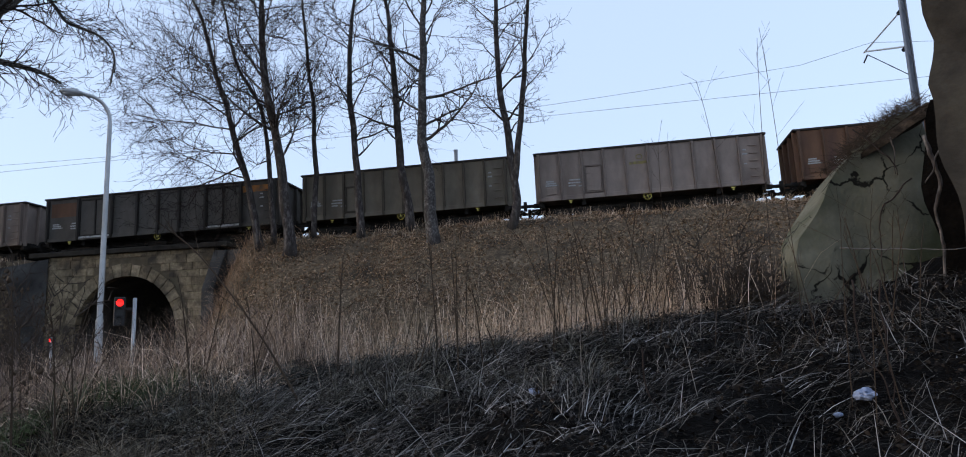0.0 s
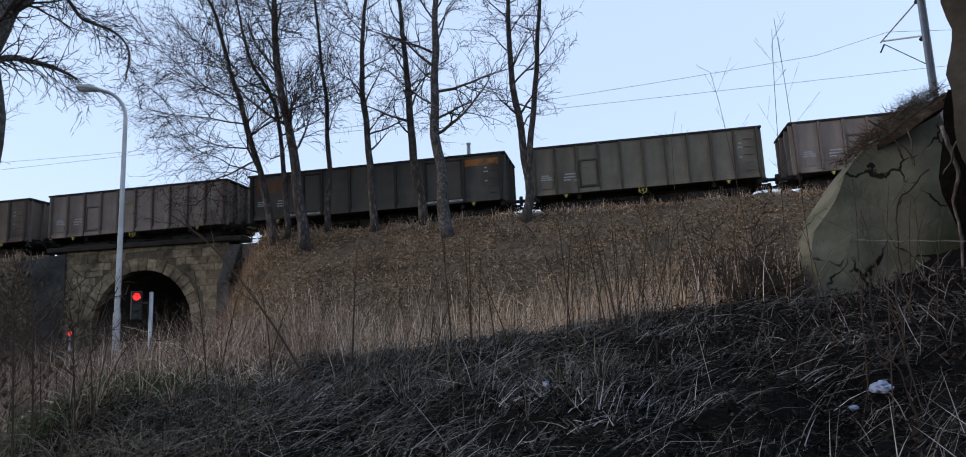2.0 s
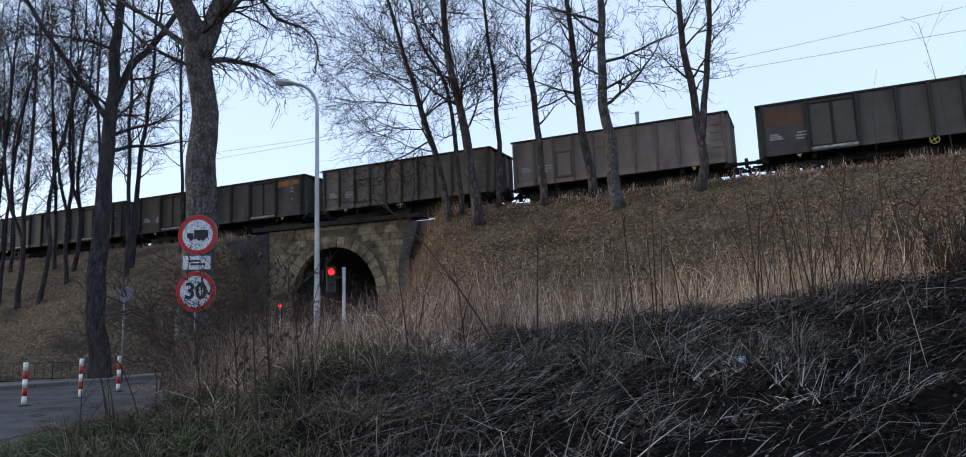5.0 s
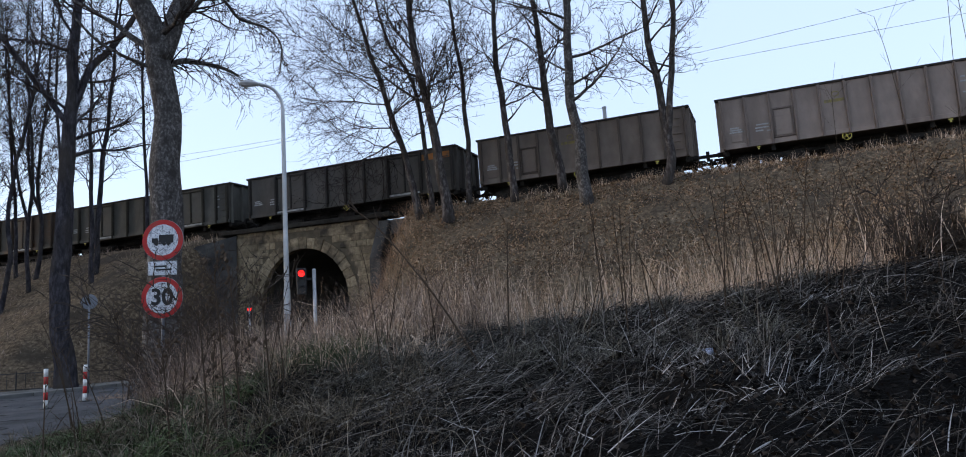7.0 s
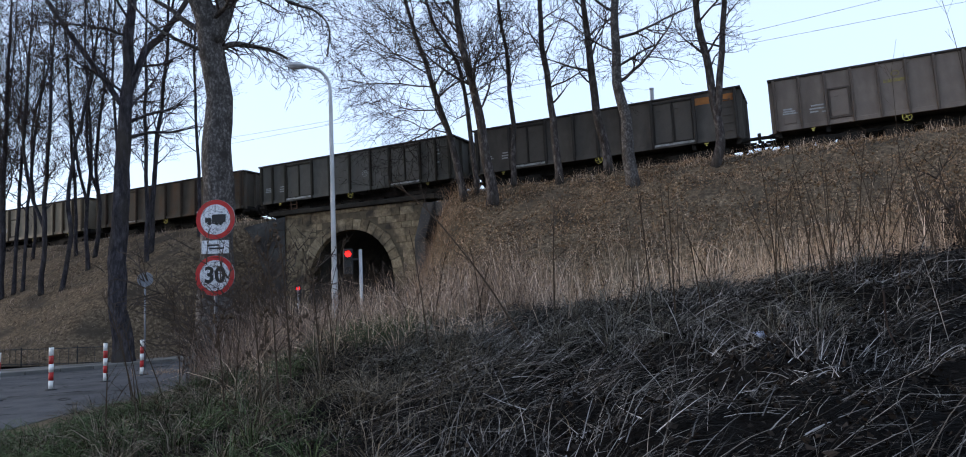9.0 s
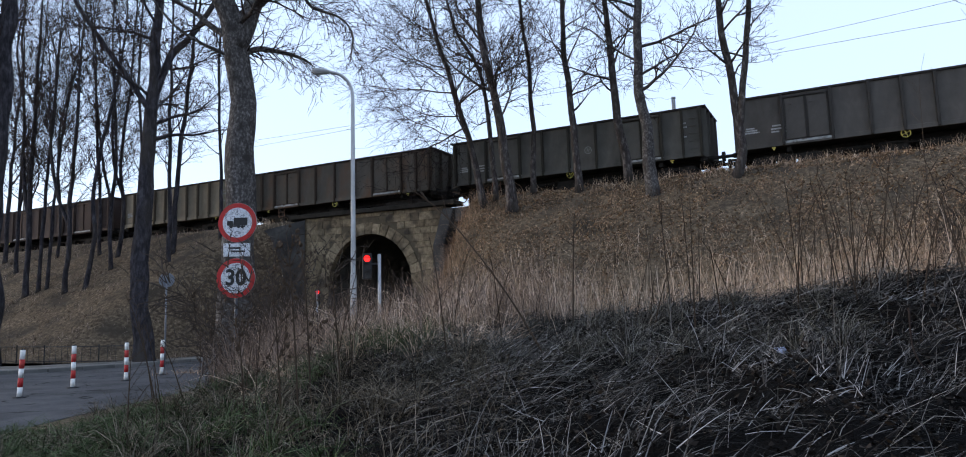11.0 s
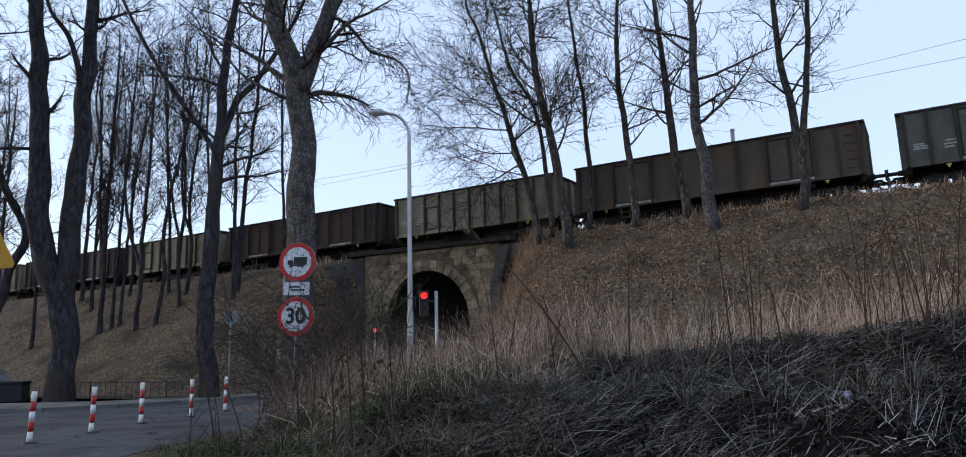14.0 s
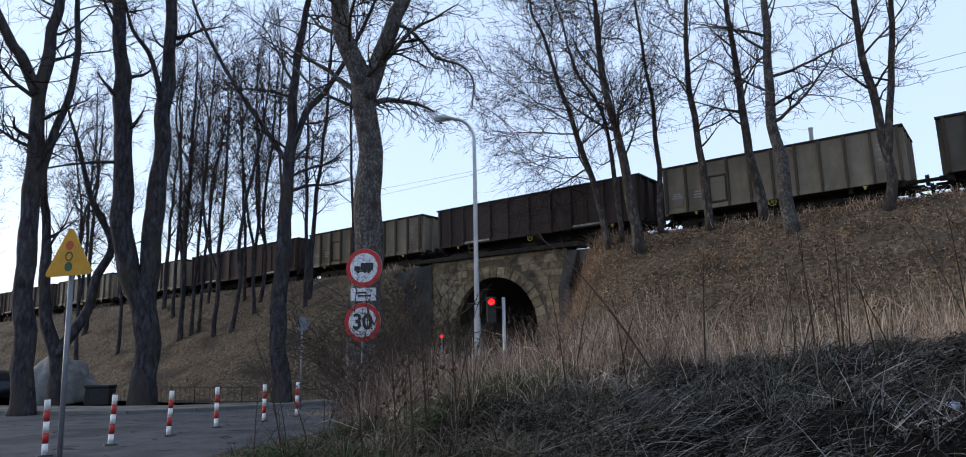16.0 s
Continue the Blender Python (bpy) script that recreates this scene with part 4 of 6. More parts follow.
def bare_tree(base, stems, label, seed, limbs=13, first=0.3, reach=3.6, lift=0.07, spread=(30, 60), top=19.0, deepest=4, own=(), group="trees", bark=M_BARK):
    """stems: (line from the base up, radius at its foot). own: further limbs as (line, radius)."""
    rng = random.Random(seed)
    base = (base[0], base[1], top_of(base[0], base[1]))
    t = thing("tree", pose(*base), label, "tree", group=group)
    o = Vector(base)
    out = {1: [], 2: [], 3: [], 4: []}
    for si, (line, r) in enumerate(stems):
        pts = [Vector(p) - o for p in line]
        if si == 0:
            pts[0].z = -0.3
        d = (pts[-1] - pts[-2]).normalized()
        d = (d + Vector((0, 0, 0.6))).normalized()
        rest = max(0.5, (top - o.z - pts[-1].z))
        pts += [pts[-1] + d * rest * 0.5 + Vector((rng.gauss(0, 0.25), rng.gauss(0, 0.25), 0)), pts[-1] + d * rest]
        line2 = smooth_line(pts, 6)
        n = len(line2)
        h0, h1 = line2[0].z, line2[-1].z
        rad = []
        for q in line2:
            f = (q.z - h0) / max(0.1, h1 - h0)
            rad.append(r * (1 - 0.9 * f) ** 0.75 * (1 + (0.3 * math.exp(-(q.z - h0) / 0.5) if si == 0 else 0)) + 0.008)
        line2 = [q + Vector((noise.noise((q.z * 0.6, seed, si)), noise.noise((q.z * 0.6, seed + 9, si)), 0)) * min(0.8 * r, 0.16) for q in line2]
        part("trunk", sweep(line2, rad, 10 if r > 0.12 else 7, 0.16, seed), bark, t, smooth=True)
        kk = max(2, round(1.45 * limbs * (1 if si == 0 else 0.7)))
        for i in range(kk):
            f = first + (0.97 - first) * (i + rng.random() * 0.8) / kk
            z = h0 + (h1 - h0) * f
            j = max(1, min(n - 1, next((q for q in range(n) if line2[q].z >= z), n - 1)))
            dd = (line2[j] - line2[j - 1]).normalized()
            az = rng.uniform(0, 2 * math.pi)
            side = Vector((math.cos(az), math.sin(az), 0))
            a = radians(rng.uniform(*spread))
            c = (dd * math.cos(a) + side * math.sin(a)).normalized()
            grow(line2[j], c, reach * rng.uniform(0.6, 1.25) * (1.1 - 0.5 * f), max(0.014, rad[j] * rng.uniform(0.24, 0.4)), 1, out, rng, lift, deepest)
    for line, r in own:
        pts = smooth_line([Vector(p) - o for p in line], 5)
        n = len(pts)
        part("limb", sweep(pts, [r * (1 - 0.72 * i / n) for i in range(n)], 8, 0.12, seed + 3), bark, t, smooth=True)
        for i in range(2, n):
            for _ in range(2):
                dd = (pts[i] - pts[i - 1]).normalized()
                side = dd.cross(Vector((rng.gauss(0, 1), rng.gauss(0, 1), rng.gauss(0, 1)))).normalized()
                a = radians(rng.uniform(30, 75))
                grow(pts[i], (dd * math.cos(a) + side * math.sin(a)).normalized(), rng.uniform(0.5, 1.5), max(0.008, 0.3 * r * (1 - 0.8 * i / n)), 2, out, rng, lift * 0.5, deepest)
    # limbs: one mesh each, then the twigs together
    runs, run = [], []
    for sg in out[1]:
        if run and (run[-1][1] - sg[0]).length > 1e-5:
            runs.append(run)
            run = []
        run.append(sg)
    if run:
        runs.append(run)
    for run in runs:
        V, F = tube_segments([s[0] for s in run], [s[1] for s in run], np.array([s[2] for s in run]), np.array([s[3] for s in run]), 6)
        part("limb", mesh_arrays("limb", V, F, bark, True), bark, t)
    fine = out[2] + out[3] + out[4]
    if fine:
        V, F = tube_segments([s[0] for s in fine], [s[1] for s in fine], np.array([s[2] for s in fine]), np.array([s[3] for s in fine]), 3)
        tagged(part("crown", mesh_arrays("crown", V, F, M_TWIG), M_TWIG, t), "fine bare twigs", kind="stuff")
    return t


# along the crest of the embankment
CREST = "leafless tree on the crest of the embankment"
bare_tree((-9.0, 29.88, 6.2), [([(-9.0, 29.88, 6.2), (-9.6, 29.69, 9.1), (-10.47, 29.39, 12.23), (-11.34, 29.06, 15.68)], 0.146)], "slim leaning " + CREST, 11, 17, 0.2, 5.6, 0.0, (45, 90))
bare_tree((-7.47, 28.67, 5.7), [([(-7.47, 28.67, 5.7), (-7.89, 28.56, 9.52), (-8.5, 28.38, 12.85), (-8.73, 28.31, 16.31)], 0.224)], "stout leaning " + CREST, 12, 15, 0.28, 4.4, 0.03, (35, 75))
bare_tree((-8.6, 30.3, 6.75), [([(-8.6, 30.3, 6.75), (-9.05, 30.2, 11.6), (-10.2, 29.9, 14.3)], 0.112)], "thin crooked " + CREST, 13, 15, 0.22, 5.0, 0.0, (40, 85))
bare_tree((-6.95, 30.3, 6.9), [([(-6.95, 30.3, 6.9), (-6.9, 30.3, 10.8), (-7.2, 30.25, 14.4), (-7.45, 30.2, 17.2)], 0.120)], "thin straight " + CREST, 14, 13, 0.3, 2.8)
bare_tree((-4.84, 29.67, 6.5), [([(-4.84, 29.67, 6.5), (-5.11, 29.63, 10.5), (-5.29, 29.59, 14.02), (-5.07, 29.63, 16.85)], 0.163)], "upright " + CREST, 15, 13, 0.26, 3.2, 0.05, (30, 75))
bare_tree((-2.8, 29.74, 6.8), [([(-2.8, 29.74, 6.8), (-3.2, 29.7, 9.91), (-3.4, 29.68, 13.16), (-3.74, 29.63, 16.79)], 0.189)], "upright slightly leaning " + CREST, 16, 13, 0.28, 3.2, 0.05, (30, 75))
bare_tree((-1.76, 28.06, 6.0), [([(-1.76, 28.06, 6.0), (-2.08, 28.04, 9.91), (-2.08, 28.04, 13.25), (-1.94, 28.05, 15.91)], 0.241)], "thick pale-barked " + CREST, 17, 14, 0.28, 3.6, 0.04, (30, 75), bark=M_PALEBARK)
bare_tree((1.24, 28.32, 6.45), [([(1.24, 28.32, 6.45), (1.46, 28.31, 8.34), (1.03, 28.33, 11.94), (0.96, 28.33, 15.94)], 0.172), ([(1.43, 28.31, 8.1), (1.7, 28.3, 10.2), (1.99, 28.28, 12.41), (2.32, 28.26, 15.85)], 0.129)], "twin-stemmed " + CREST, 18, 11, 0.25, 3.0, 0.03, (35, 80))

# the old tree by the signs
bare_tree((-12.17, 16.71, 0.0), [([(-12.17, 16.71, 0.0), (-12.1, 16.76, 2.5), (-12.0, 16.83, 5.64), (-12.17, 16.71, 9.27), (-12.69, 16.32, 11.33)], 0.5), ([(-12.15, 16.73, 9.0), (-11.8, 16.98, 10.35), (-11.45, 17.21, 11.61), (-11.07, 17.46, 12.5)], 0.27)],
          "massive old leafless tree with a forked trunk and drooping limbs", 21, 15, 0.5, 3.6, 0.0, (45, 95), 18.0,
          own=[([(-12.1, 16.76, 8.75), (-11.72, 16.99, 9.03), (-11.25, 17.3, 9.02), (-10.78, 17.61, 8.91), (-10.45, 17.83, 8.72)], 0.1),
               ([(-11.5, 17.2, 11.5), (-11.11, 17.46, 11.28), (-10.75, 17.69, 10.86), (-10.49, 17.86, 10.45), (-10.24, 18.02, 10.34), (-9.78, 18.31, 10.17), (-9.5, 18.49, 9.71), (-9.55, 18.46, 8.89)], 0.065),
               ([(-11.07, 17.46, 12.4), (-9.85, 18.05, 13.0), (-8.6, 18.85, 12.6), (-7.4, 19.3, 12.3)], 0.12),
               ([(-12.15, 16.7, 8.7), (-13.2, 15.8, 9.3), (-13.9, 15.2, 10.3)], 0.06)], group="trees by the road", bark=M_PALEBARK)
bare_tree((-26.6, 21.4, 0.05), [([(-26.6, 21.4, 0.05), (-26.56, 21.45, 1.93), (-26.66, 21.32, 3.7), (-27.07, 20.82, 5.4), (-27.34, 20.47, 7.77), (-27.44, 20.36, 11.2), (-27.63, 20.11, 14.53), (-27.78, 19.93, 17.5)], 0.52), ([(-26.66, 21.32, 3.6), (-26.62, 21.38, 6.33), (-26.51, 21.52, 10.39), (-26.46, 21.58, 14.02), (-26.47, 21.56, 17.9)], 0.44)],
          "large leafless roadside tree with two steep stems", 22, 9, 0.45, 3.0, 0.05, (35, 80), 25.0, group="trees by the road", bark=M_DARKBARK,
          own=[([(-26.56, 21.4, 12.4), (-26.61, 21.38, 13.37), (-26.92, 21.0, 15.13), (-27.4, 20.4, 16.22), (-27.65, 20.09, 17.6)], 0.16),
               ([(-26.5, 21.5, 15.6), (-26.15, 21.9, 15.9), (-25.95, 22.1, 16.4)], 0.1), ([(-27.4, 20.4, 10.2), (-28.4, 19.2, 10.0), (-29.4, 18.0, 9.6)], 0.08)])
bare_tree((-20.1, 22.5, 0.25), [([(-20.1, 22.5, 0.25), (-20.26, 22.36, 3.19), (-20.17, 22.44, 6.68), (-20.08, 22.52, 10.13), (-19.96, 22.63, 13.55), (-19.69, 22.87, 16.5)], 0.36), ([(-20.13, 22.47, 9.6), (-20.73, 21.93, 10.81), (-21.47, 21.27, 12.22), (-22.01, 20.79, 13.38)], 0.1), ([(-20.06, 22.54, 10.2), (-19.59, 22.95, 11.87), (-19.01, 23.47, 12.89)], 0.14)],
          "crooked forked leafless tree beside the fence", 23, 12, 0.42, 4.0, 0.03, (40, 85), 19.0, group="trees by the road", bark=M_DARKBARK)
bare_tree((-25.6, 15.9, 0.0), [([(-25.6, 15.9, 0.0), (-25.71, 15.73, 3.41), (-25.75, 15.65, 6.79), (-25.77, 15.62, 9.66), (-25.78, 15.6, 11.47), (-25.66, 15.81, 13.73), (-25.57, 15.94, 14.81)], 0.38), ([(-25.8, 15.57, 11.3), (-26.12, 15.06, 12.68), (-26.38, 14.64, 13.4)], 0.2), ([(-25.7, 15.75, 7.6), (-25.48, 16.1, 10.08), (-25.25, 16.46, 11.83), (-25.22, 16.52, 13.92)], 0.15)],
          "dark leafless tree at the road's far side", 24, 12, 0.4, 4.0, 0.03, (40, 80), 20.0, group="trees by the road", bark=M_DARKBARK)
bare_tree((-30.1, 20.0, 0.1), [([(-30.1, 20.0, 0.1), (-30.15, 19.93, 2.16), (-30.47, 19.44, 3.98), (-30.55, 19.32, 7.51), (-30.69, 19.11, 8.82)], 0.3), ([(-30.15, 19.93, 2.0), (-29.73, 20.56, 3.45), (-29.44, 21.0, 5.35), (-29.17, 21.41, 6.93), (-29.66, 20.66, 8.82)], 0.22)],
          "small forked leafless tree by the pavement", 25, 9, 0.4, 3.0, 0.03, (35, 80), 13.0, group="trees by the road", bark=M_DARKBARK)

# thin straight trees on the far part of the slope
rng_t = random.Random(5)
for i, (s, n, r) in enumerate([(-43.1, 22.3, 0.14), (-38.3, 23.3, 0.2), (-37.9, 23.7, 0.13), (-37.5, 23.9, 0.12), (-35.3, 23.4, 0.17), (-34.2, 23.7, 0.16), (-37.7, 27.0, 0.13), (-35.3, 26.3, 0.15), (-31.1, 26.3, 0.18), (-46.7, 27.1, 0.17),
                              (-34.4, 25.3, 0.14), (-31.7, 25.1, 0.12), (-30.4, 25.5, 0.15), (-43.0, 25.6, 0.15), (-52.0, 24.5, 0.2), (-58.0, 26.0, 0.2), (-47.0, 21.8, 0.16), (-29.0, 27.5, 0.12), (-64.0, 22.0, 0.22), (-41.5, 27.0, 0.12)]):
    x, y = world(s, n)
    z = top_of(x, y)
    h = rng_t.uniform(11, 15)
    lean = rng_t.gauss(0, 0.45), rng_t.gauss(0, 0.3)
    kink = rng_t.gauss(0, 0.13)
    stems_ = [([(x, y, z), (x + lean[0] * 0.2 + kink, y + lean[1] * 0.2, z + h * 0.2), (x + lean[0] * 0.5 - kink * 0.6, y + lean[1] * 0.4, z + h * 0.42), (x + lean[0], y + lean[1], z + h * 0.7)], r * 0.72)]
    if i % 3 == 1:
        f_ = rng_t.choice((-1, 1)) * rng_t.uniform(0.7, 1.2)
        stems_.append(([(x + lean[0] * 0.3 + kink * 0.5, y + lean[1] * 0.3, z + h * 0.27), (x + f_ * 0.6, y + lean[1] * 0.4, z + h * 0.42), (x + f_, y + lean[1], z + h * 0.66)], r * 0.5))
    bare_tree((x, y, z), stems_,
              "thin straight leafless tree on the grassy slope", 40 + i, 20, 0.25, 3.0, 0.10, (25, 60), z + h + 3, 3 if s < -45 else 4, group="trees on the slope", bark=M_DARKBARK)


# ---- dead grass, straw and leaves ----
rs = np.random.RandomState(3)


def heights(x, y):
    return np.array([top_of(a, b) for a, b in zip(x, y)])


def blades(name, x, y, length, width, pitch, bend, mat, label, heading=None, sink=0.02, raise_=0.0):
    """Curved ribbons standing or lying on the ground."""
    k = len(x)
    P = np.stack([x, y, heights(x, y) - sink + raise_], 1)
    a = rs.uniform(0, 2 * np.pi, k) if heading is None else heading
    h = np.stack([np.cos(a), np.sin(a), 0 * a], 1)
    tw = rs.uniform(-0.9, 0.9, k)
    side = np.stack([-np.sin(a) * np.cos(tw), np.cos(a) * np.cos(tw), np.sin(tw)], 1)
    pts, ang, p = [], pitch.copy(), P.copy()
    for i in range(4):
        w = (width * (1.0, 0.9, 0.6, 0.08)[i])[:, None] * side * 0.5
        pts += [p - w, p + w]
        p = p + (length / 3)[:, None] * (np.cos(ang)[:, None] * h + np.sin(ang)[:, None] * np.array([[0, 0, 1.0]]))
        ang = ang - bend / 3
    V = np.stack(pts, 1).reshape(-1, 3)
    q = np.array([[0, 1, 3, 2], [2, 3, 5, 4], [4, 5, 7, 6]])
    F = (q[None] + (np.arange(k) * 8)[:, None, None]).reshape(-1, 4)
    ob = new(name, mesh_arrays(name, V, F, mat))
    return tagged(ob, label, "grass", kind="stuff")


def polar(k, az0, az1, d0, d1):
    az, d = np.radians(rs.uniform(az0, az1, k)), np.sqrt(rs.uniform(d0 * d0, d1 * d1, k))
    return d * np.sin(az), d * np.cos(az)


def bank_points(k, az0, az1, d0, d1, clump=0.0):
    x, y = polar(k, az0, az1, d0, d1)
    if clump:
        m = k // 14
        cx, cy = polar(m, az0, az1, d0, d1)
        pick = rs.randint(0, m, k)
        x = cx[pick] + rs.normal(0, clump, k)
        y = cy[pick] + rs.normal(0, clump, k)
    return x, y


def thin_out(x, y, near=0.3, bare=0.15, seed=0.0):
    """Keeps the points in patches and leaves the trodden near part of the bank mostly bare."""
    d = np.hypot(x, y)
    n = np.array([noise.noise((a * 0.75, b * 0.75, seed)) + 0.6 * noise.noise((a * 2.1, b * 2.1, seed + 5)) for a, b in zip(x, y)])
    keep = rs.uniform(0, 1, len(x)) < np.clip(0.72 + 1.6 * n - bare, 0.04, 1) * np.interp(d, [2.8, 5.0, 7.0], [near, 0.75, 1.0]) * np.interp(np.degrees(np.arctan2(x, y)), [6, 20], [1.0, 0.5])
    return x[keep], y[keep]


def combed(x, y, mean, spread):
    """Headings that turn slowly over the bank, as trodden and flattened by wind."""
    return np.array([mean + 1.1 * noise.noise((a * 0.6, b * 0.6, 21.0)) for a, b in zip(x, y)]) + rs.normal(0, spread, len(x))


def tussocks(name, az0, az1, d0, d1, count, per, length, width, mat, label, radius=0.07):
    """Arching tufts whose blades spread from one root."""
    cx, cy = polar(count, az0, az1, d0, d1)
    size = rs.uniform(0.55, 1.25, count)
    k = count * per
    c = np.repeat(np.arange(count), per)
    a = rs.uniform(0, 2 * np.pi, k)
    r = radius * np.abs(rs.normal(0, 1, k)) * size[c]
    x, y = cx[c] + r * np.cos(a), cy[c] + r * np.sin(a)
    return blades(name, x, y, rs.uniform(0.45, 1.0, k) * length * size[c], rs.uniform(0.7, 1.3, k) * width, rs.uniform(0.75, 1.5, k), rs.uniform(0.9, 2.9, k), mat, label, heading=a + rs.normal(0, 0.35, k))


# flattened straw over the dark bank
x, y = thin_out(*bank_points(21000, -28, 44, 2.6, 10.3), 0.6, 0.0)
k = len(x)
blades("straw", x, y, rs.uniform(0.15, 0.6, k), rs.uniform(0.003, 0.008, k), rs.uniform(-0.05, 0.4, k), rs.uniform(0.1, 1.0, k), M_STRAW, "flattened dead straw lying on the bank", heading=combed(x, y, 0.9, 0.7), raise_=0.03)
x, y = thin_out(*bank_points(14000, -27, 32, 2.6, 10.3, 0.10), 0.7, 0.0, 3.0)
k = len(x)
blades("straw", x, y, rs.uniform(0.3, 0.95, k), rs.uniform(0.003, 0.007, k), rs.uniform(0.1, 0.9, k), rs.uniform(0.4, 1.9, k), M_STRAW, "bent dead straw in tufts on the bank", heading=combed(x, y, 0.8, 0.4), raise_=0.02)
# broken pale stalks
x, y = thin_out(*bank_points(11000, -24, 44, 2.9, 10.3, 0.2), 0.6, 0.05, 7.0)
keep = rs.uniform(0, 1, len(x)) > np.interp(np.degrees(np.arctan2(x, y)), [12, 26], [0.0, 0.35])
x, y = x[keep], y[keep]
k = len(x)
blades("dead_stalks", x, y, rs.uniform(0.08, 0.55, k), rs.uniform(0.003, 0.009, k), rs.uniform(-0.05, 0.6, k), rs.uniform(-0.2, 0.7, k), M_STALK, "broken pale dead stalks lying across the bank", heading=combed(x, y, 0.85, 0.4), raise_=0.06)
x, y = bank_points(420, -14, 40, 3.6, 9.0, 0.3)
k = len(x)
blades("dead_stalks", x, y, rs.uniform(0.25, 0.7, k), rs.uniform(0.004, 0.009, k), rs.uniform(0.2, 1.3, k), rs.uniform(-0.3, 0.6, k), M_STALK, "broken pale stalks sticking up from the straw", raise_=0.03)
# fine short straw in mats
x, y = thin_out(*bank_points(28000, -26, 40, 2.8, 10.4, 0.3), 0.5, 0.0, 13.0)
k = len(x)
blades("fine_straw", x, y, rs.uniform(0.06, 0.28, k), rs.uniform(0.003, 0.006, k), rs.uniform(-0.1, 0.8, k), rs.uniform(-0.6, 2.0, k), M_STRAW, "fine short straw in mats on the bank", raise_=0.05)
x, y = thin_out(*bank_points(18000, -25, 10, 6.4, 10.4, 0.22), 0.4, -0.15, 17.0)
k = len(x)
blades("matted_grass", x, y, rs.uniform(0.08, 0.32, k), rs.uniform(0.003, 0.006, k), rs.uniform(0.1, 1.1, k), rs.uniform(0.4, 2.6, k), M_MAT, "fine grey matted grass over the top of the bank", raise_=0.03)
tussocks("grey_tussocks", -24, 12, 6.2, 10.2, 52, 55, 0.6, 0.006, M_MAT, "arching tufts of grey dead grass on the bank")
# withered grass and green tufts towards the road
x, y = bank_points(9000, -60, -16, 4.6, 11.0, 0.14)
k = len(x)
blades("dead_grass", x, y, rs.uniform(0.2, 0.65, k) * np.interp(np.degrees(np.arctan2(x, y)), [-40, -30], [0.55, 1.0]), rs.uniform(0.003, 0.007, k), rs.uniform(0.4, 1.5, k), rs.uniform(0.8, 2.6, k), M_OLIVEGRASS, "withered standing grass at the bank's edge")
tussocks("olive_tussocks", -62, -22, 4.2, 10.6, 190, 46, 0.55, 0.007, M_OLIVEGRASS, "arching olive-brown tufts of withered grass")
tussocks("green_tussocks", -64, -29, 3.2, 10.2, 150, 46, 0.46, 0.008, M_GREEN, "arching green tufts of grass beside the road")
x, y = thin_out(*bank_points(8000, -64, -31, 3.0, 9.0, 0.2), 0.6, 0.05, 31.0)
k = len(x)
blades("green_grass", x, y, rs.uniform(0.1, 0.32, k), rs.uniform(0.004, 0.008, k), rs.uniform(0.5, 1.5, k), rs.uniform(0.8, 2.6, k), M_GREEN, "short green grass on the bank beside the road")
tussocks("verge_tussocks", -52, -35, 7.4, 11.6, 90, 42, 0.5, 0.008, M_OLIVEGRASS, "withered arching grass in the verge")
tussocks("verge_tussocks", -45.5, -38, 10.5, 14.3, 80, 40, 0.5, 0.008, M_OLIVEGRASS, "withered grass hanging over the road's edge")
tussocks("verge_tussocks", -54, -43.5, 9.0, 12.6, 80, 40, 0.42, 0.008, M_GREEN, "green grass growing up to the road's edge")
tussocks("pale_tussocks", -35, -15, 8.0, 11.5, 60, 16, 0.95, 0.006, M_TALL, "pale arching stems of dry grass")
tussocks("verge_tussocks", -52, -36, 6.8, 11.8, 120, 44, 0.46, 0.009, M_GREEN, "green verge grass along the road's edge")
x, y = bank_points(900, -26.5, -22.5, 8.6, 9.8, 0.2)
k = len(x)
blades("green_grass", x, y, rs.uniform(0.3, 0.6, k), rs.uniform(0.005, 0.009, k), rs.uniform(0.9, 1.5, k), rs.uniform(0.2, 1.2, k), M_GREEN, "fresh green tuft among the withered weeds")
# tall tan grass in the hollow before the embankment
x, y = bank_points(34000, -31, 19, 11.0, 19.5, 0.55)
k = len(x)
blades("tall_grass", x, y, rs.uniform(0.55, 1.3, k), rs.uniform(0.004, 0.009, k), rs.uniform(1.1, 1.65, k), rs.uniform(0.0, 1.5, k), M_TALL, "tall tan dry grass in the hollow before the embankment")
x, y = bank_points(5000, -24, -9, 9.8, 17.5, 0.45)
k = len(x)
blades("tall_grass", x, y, rs.uniform(0.5, 1.3, k), rs.uniform(0.004, 0.009, k), rs.uniform(1.0, 1.6, k), rs.uniform(0.2, 2.2, k), M_TALL, "pale withered grass among the weeds beside the road")
x, y = bank_points(15000, -36, -11, 9.8, 17.5, 0.3)
k = len(x)
blades("tall_weeds", x, y, rs.uniform(0.5, 1.5, k), rs.uniform(0.004, 0.008, k), rs.uniform(1.0, 1.6, k), rs.uniform(0.0, 2.2, k), M_WEED, "tall brown withered weeds beside the road")


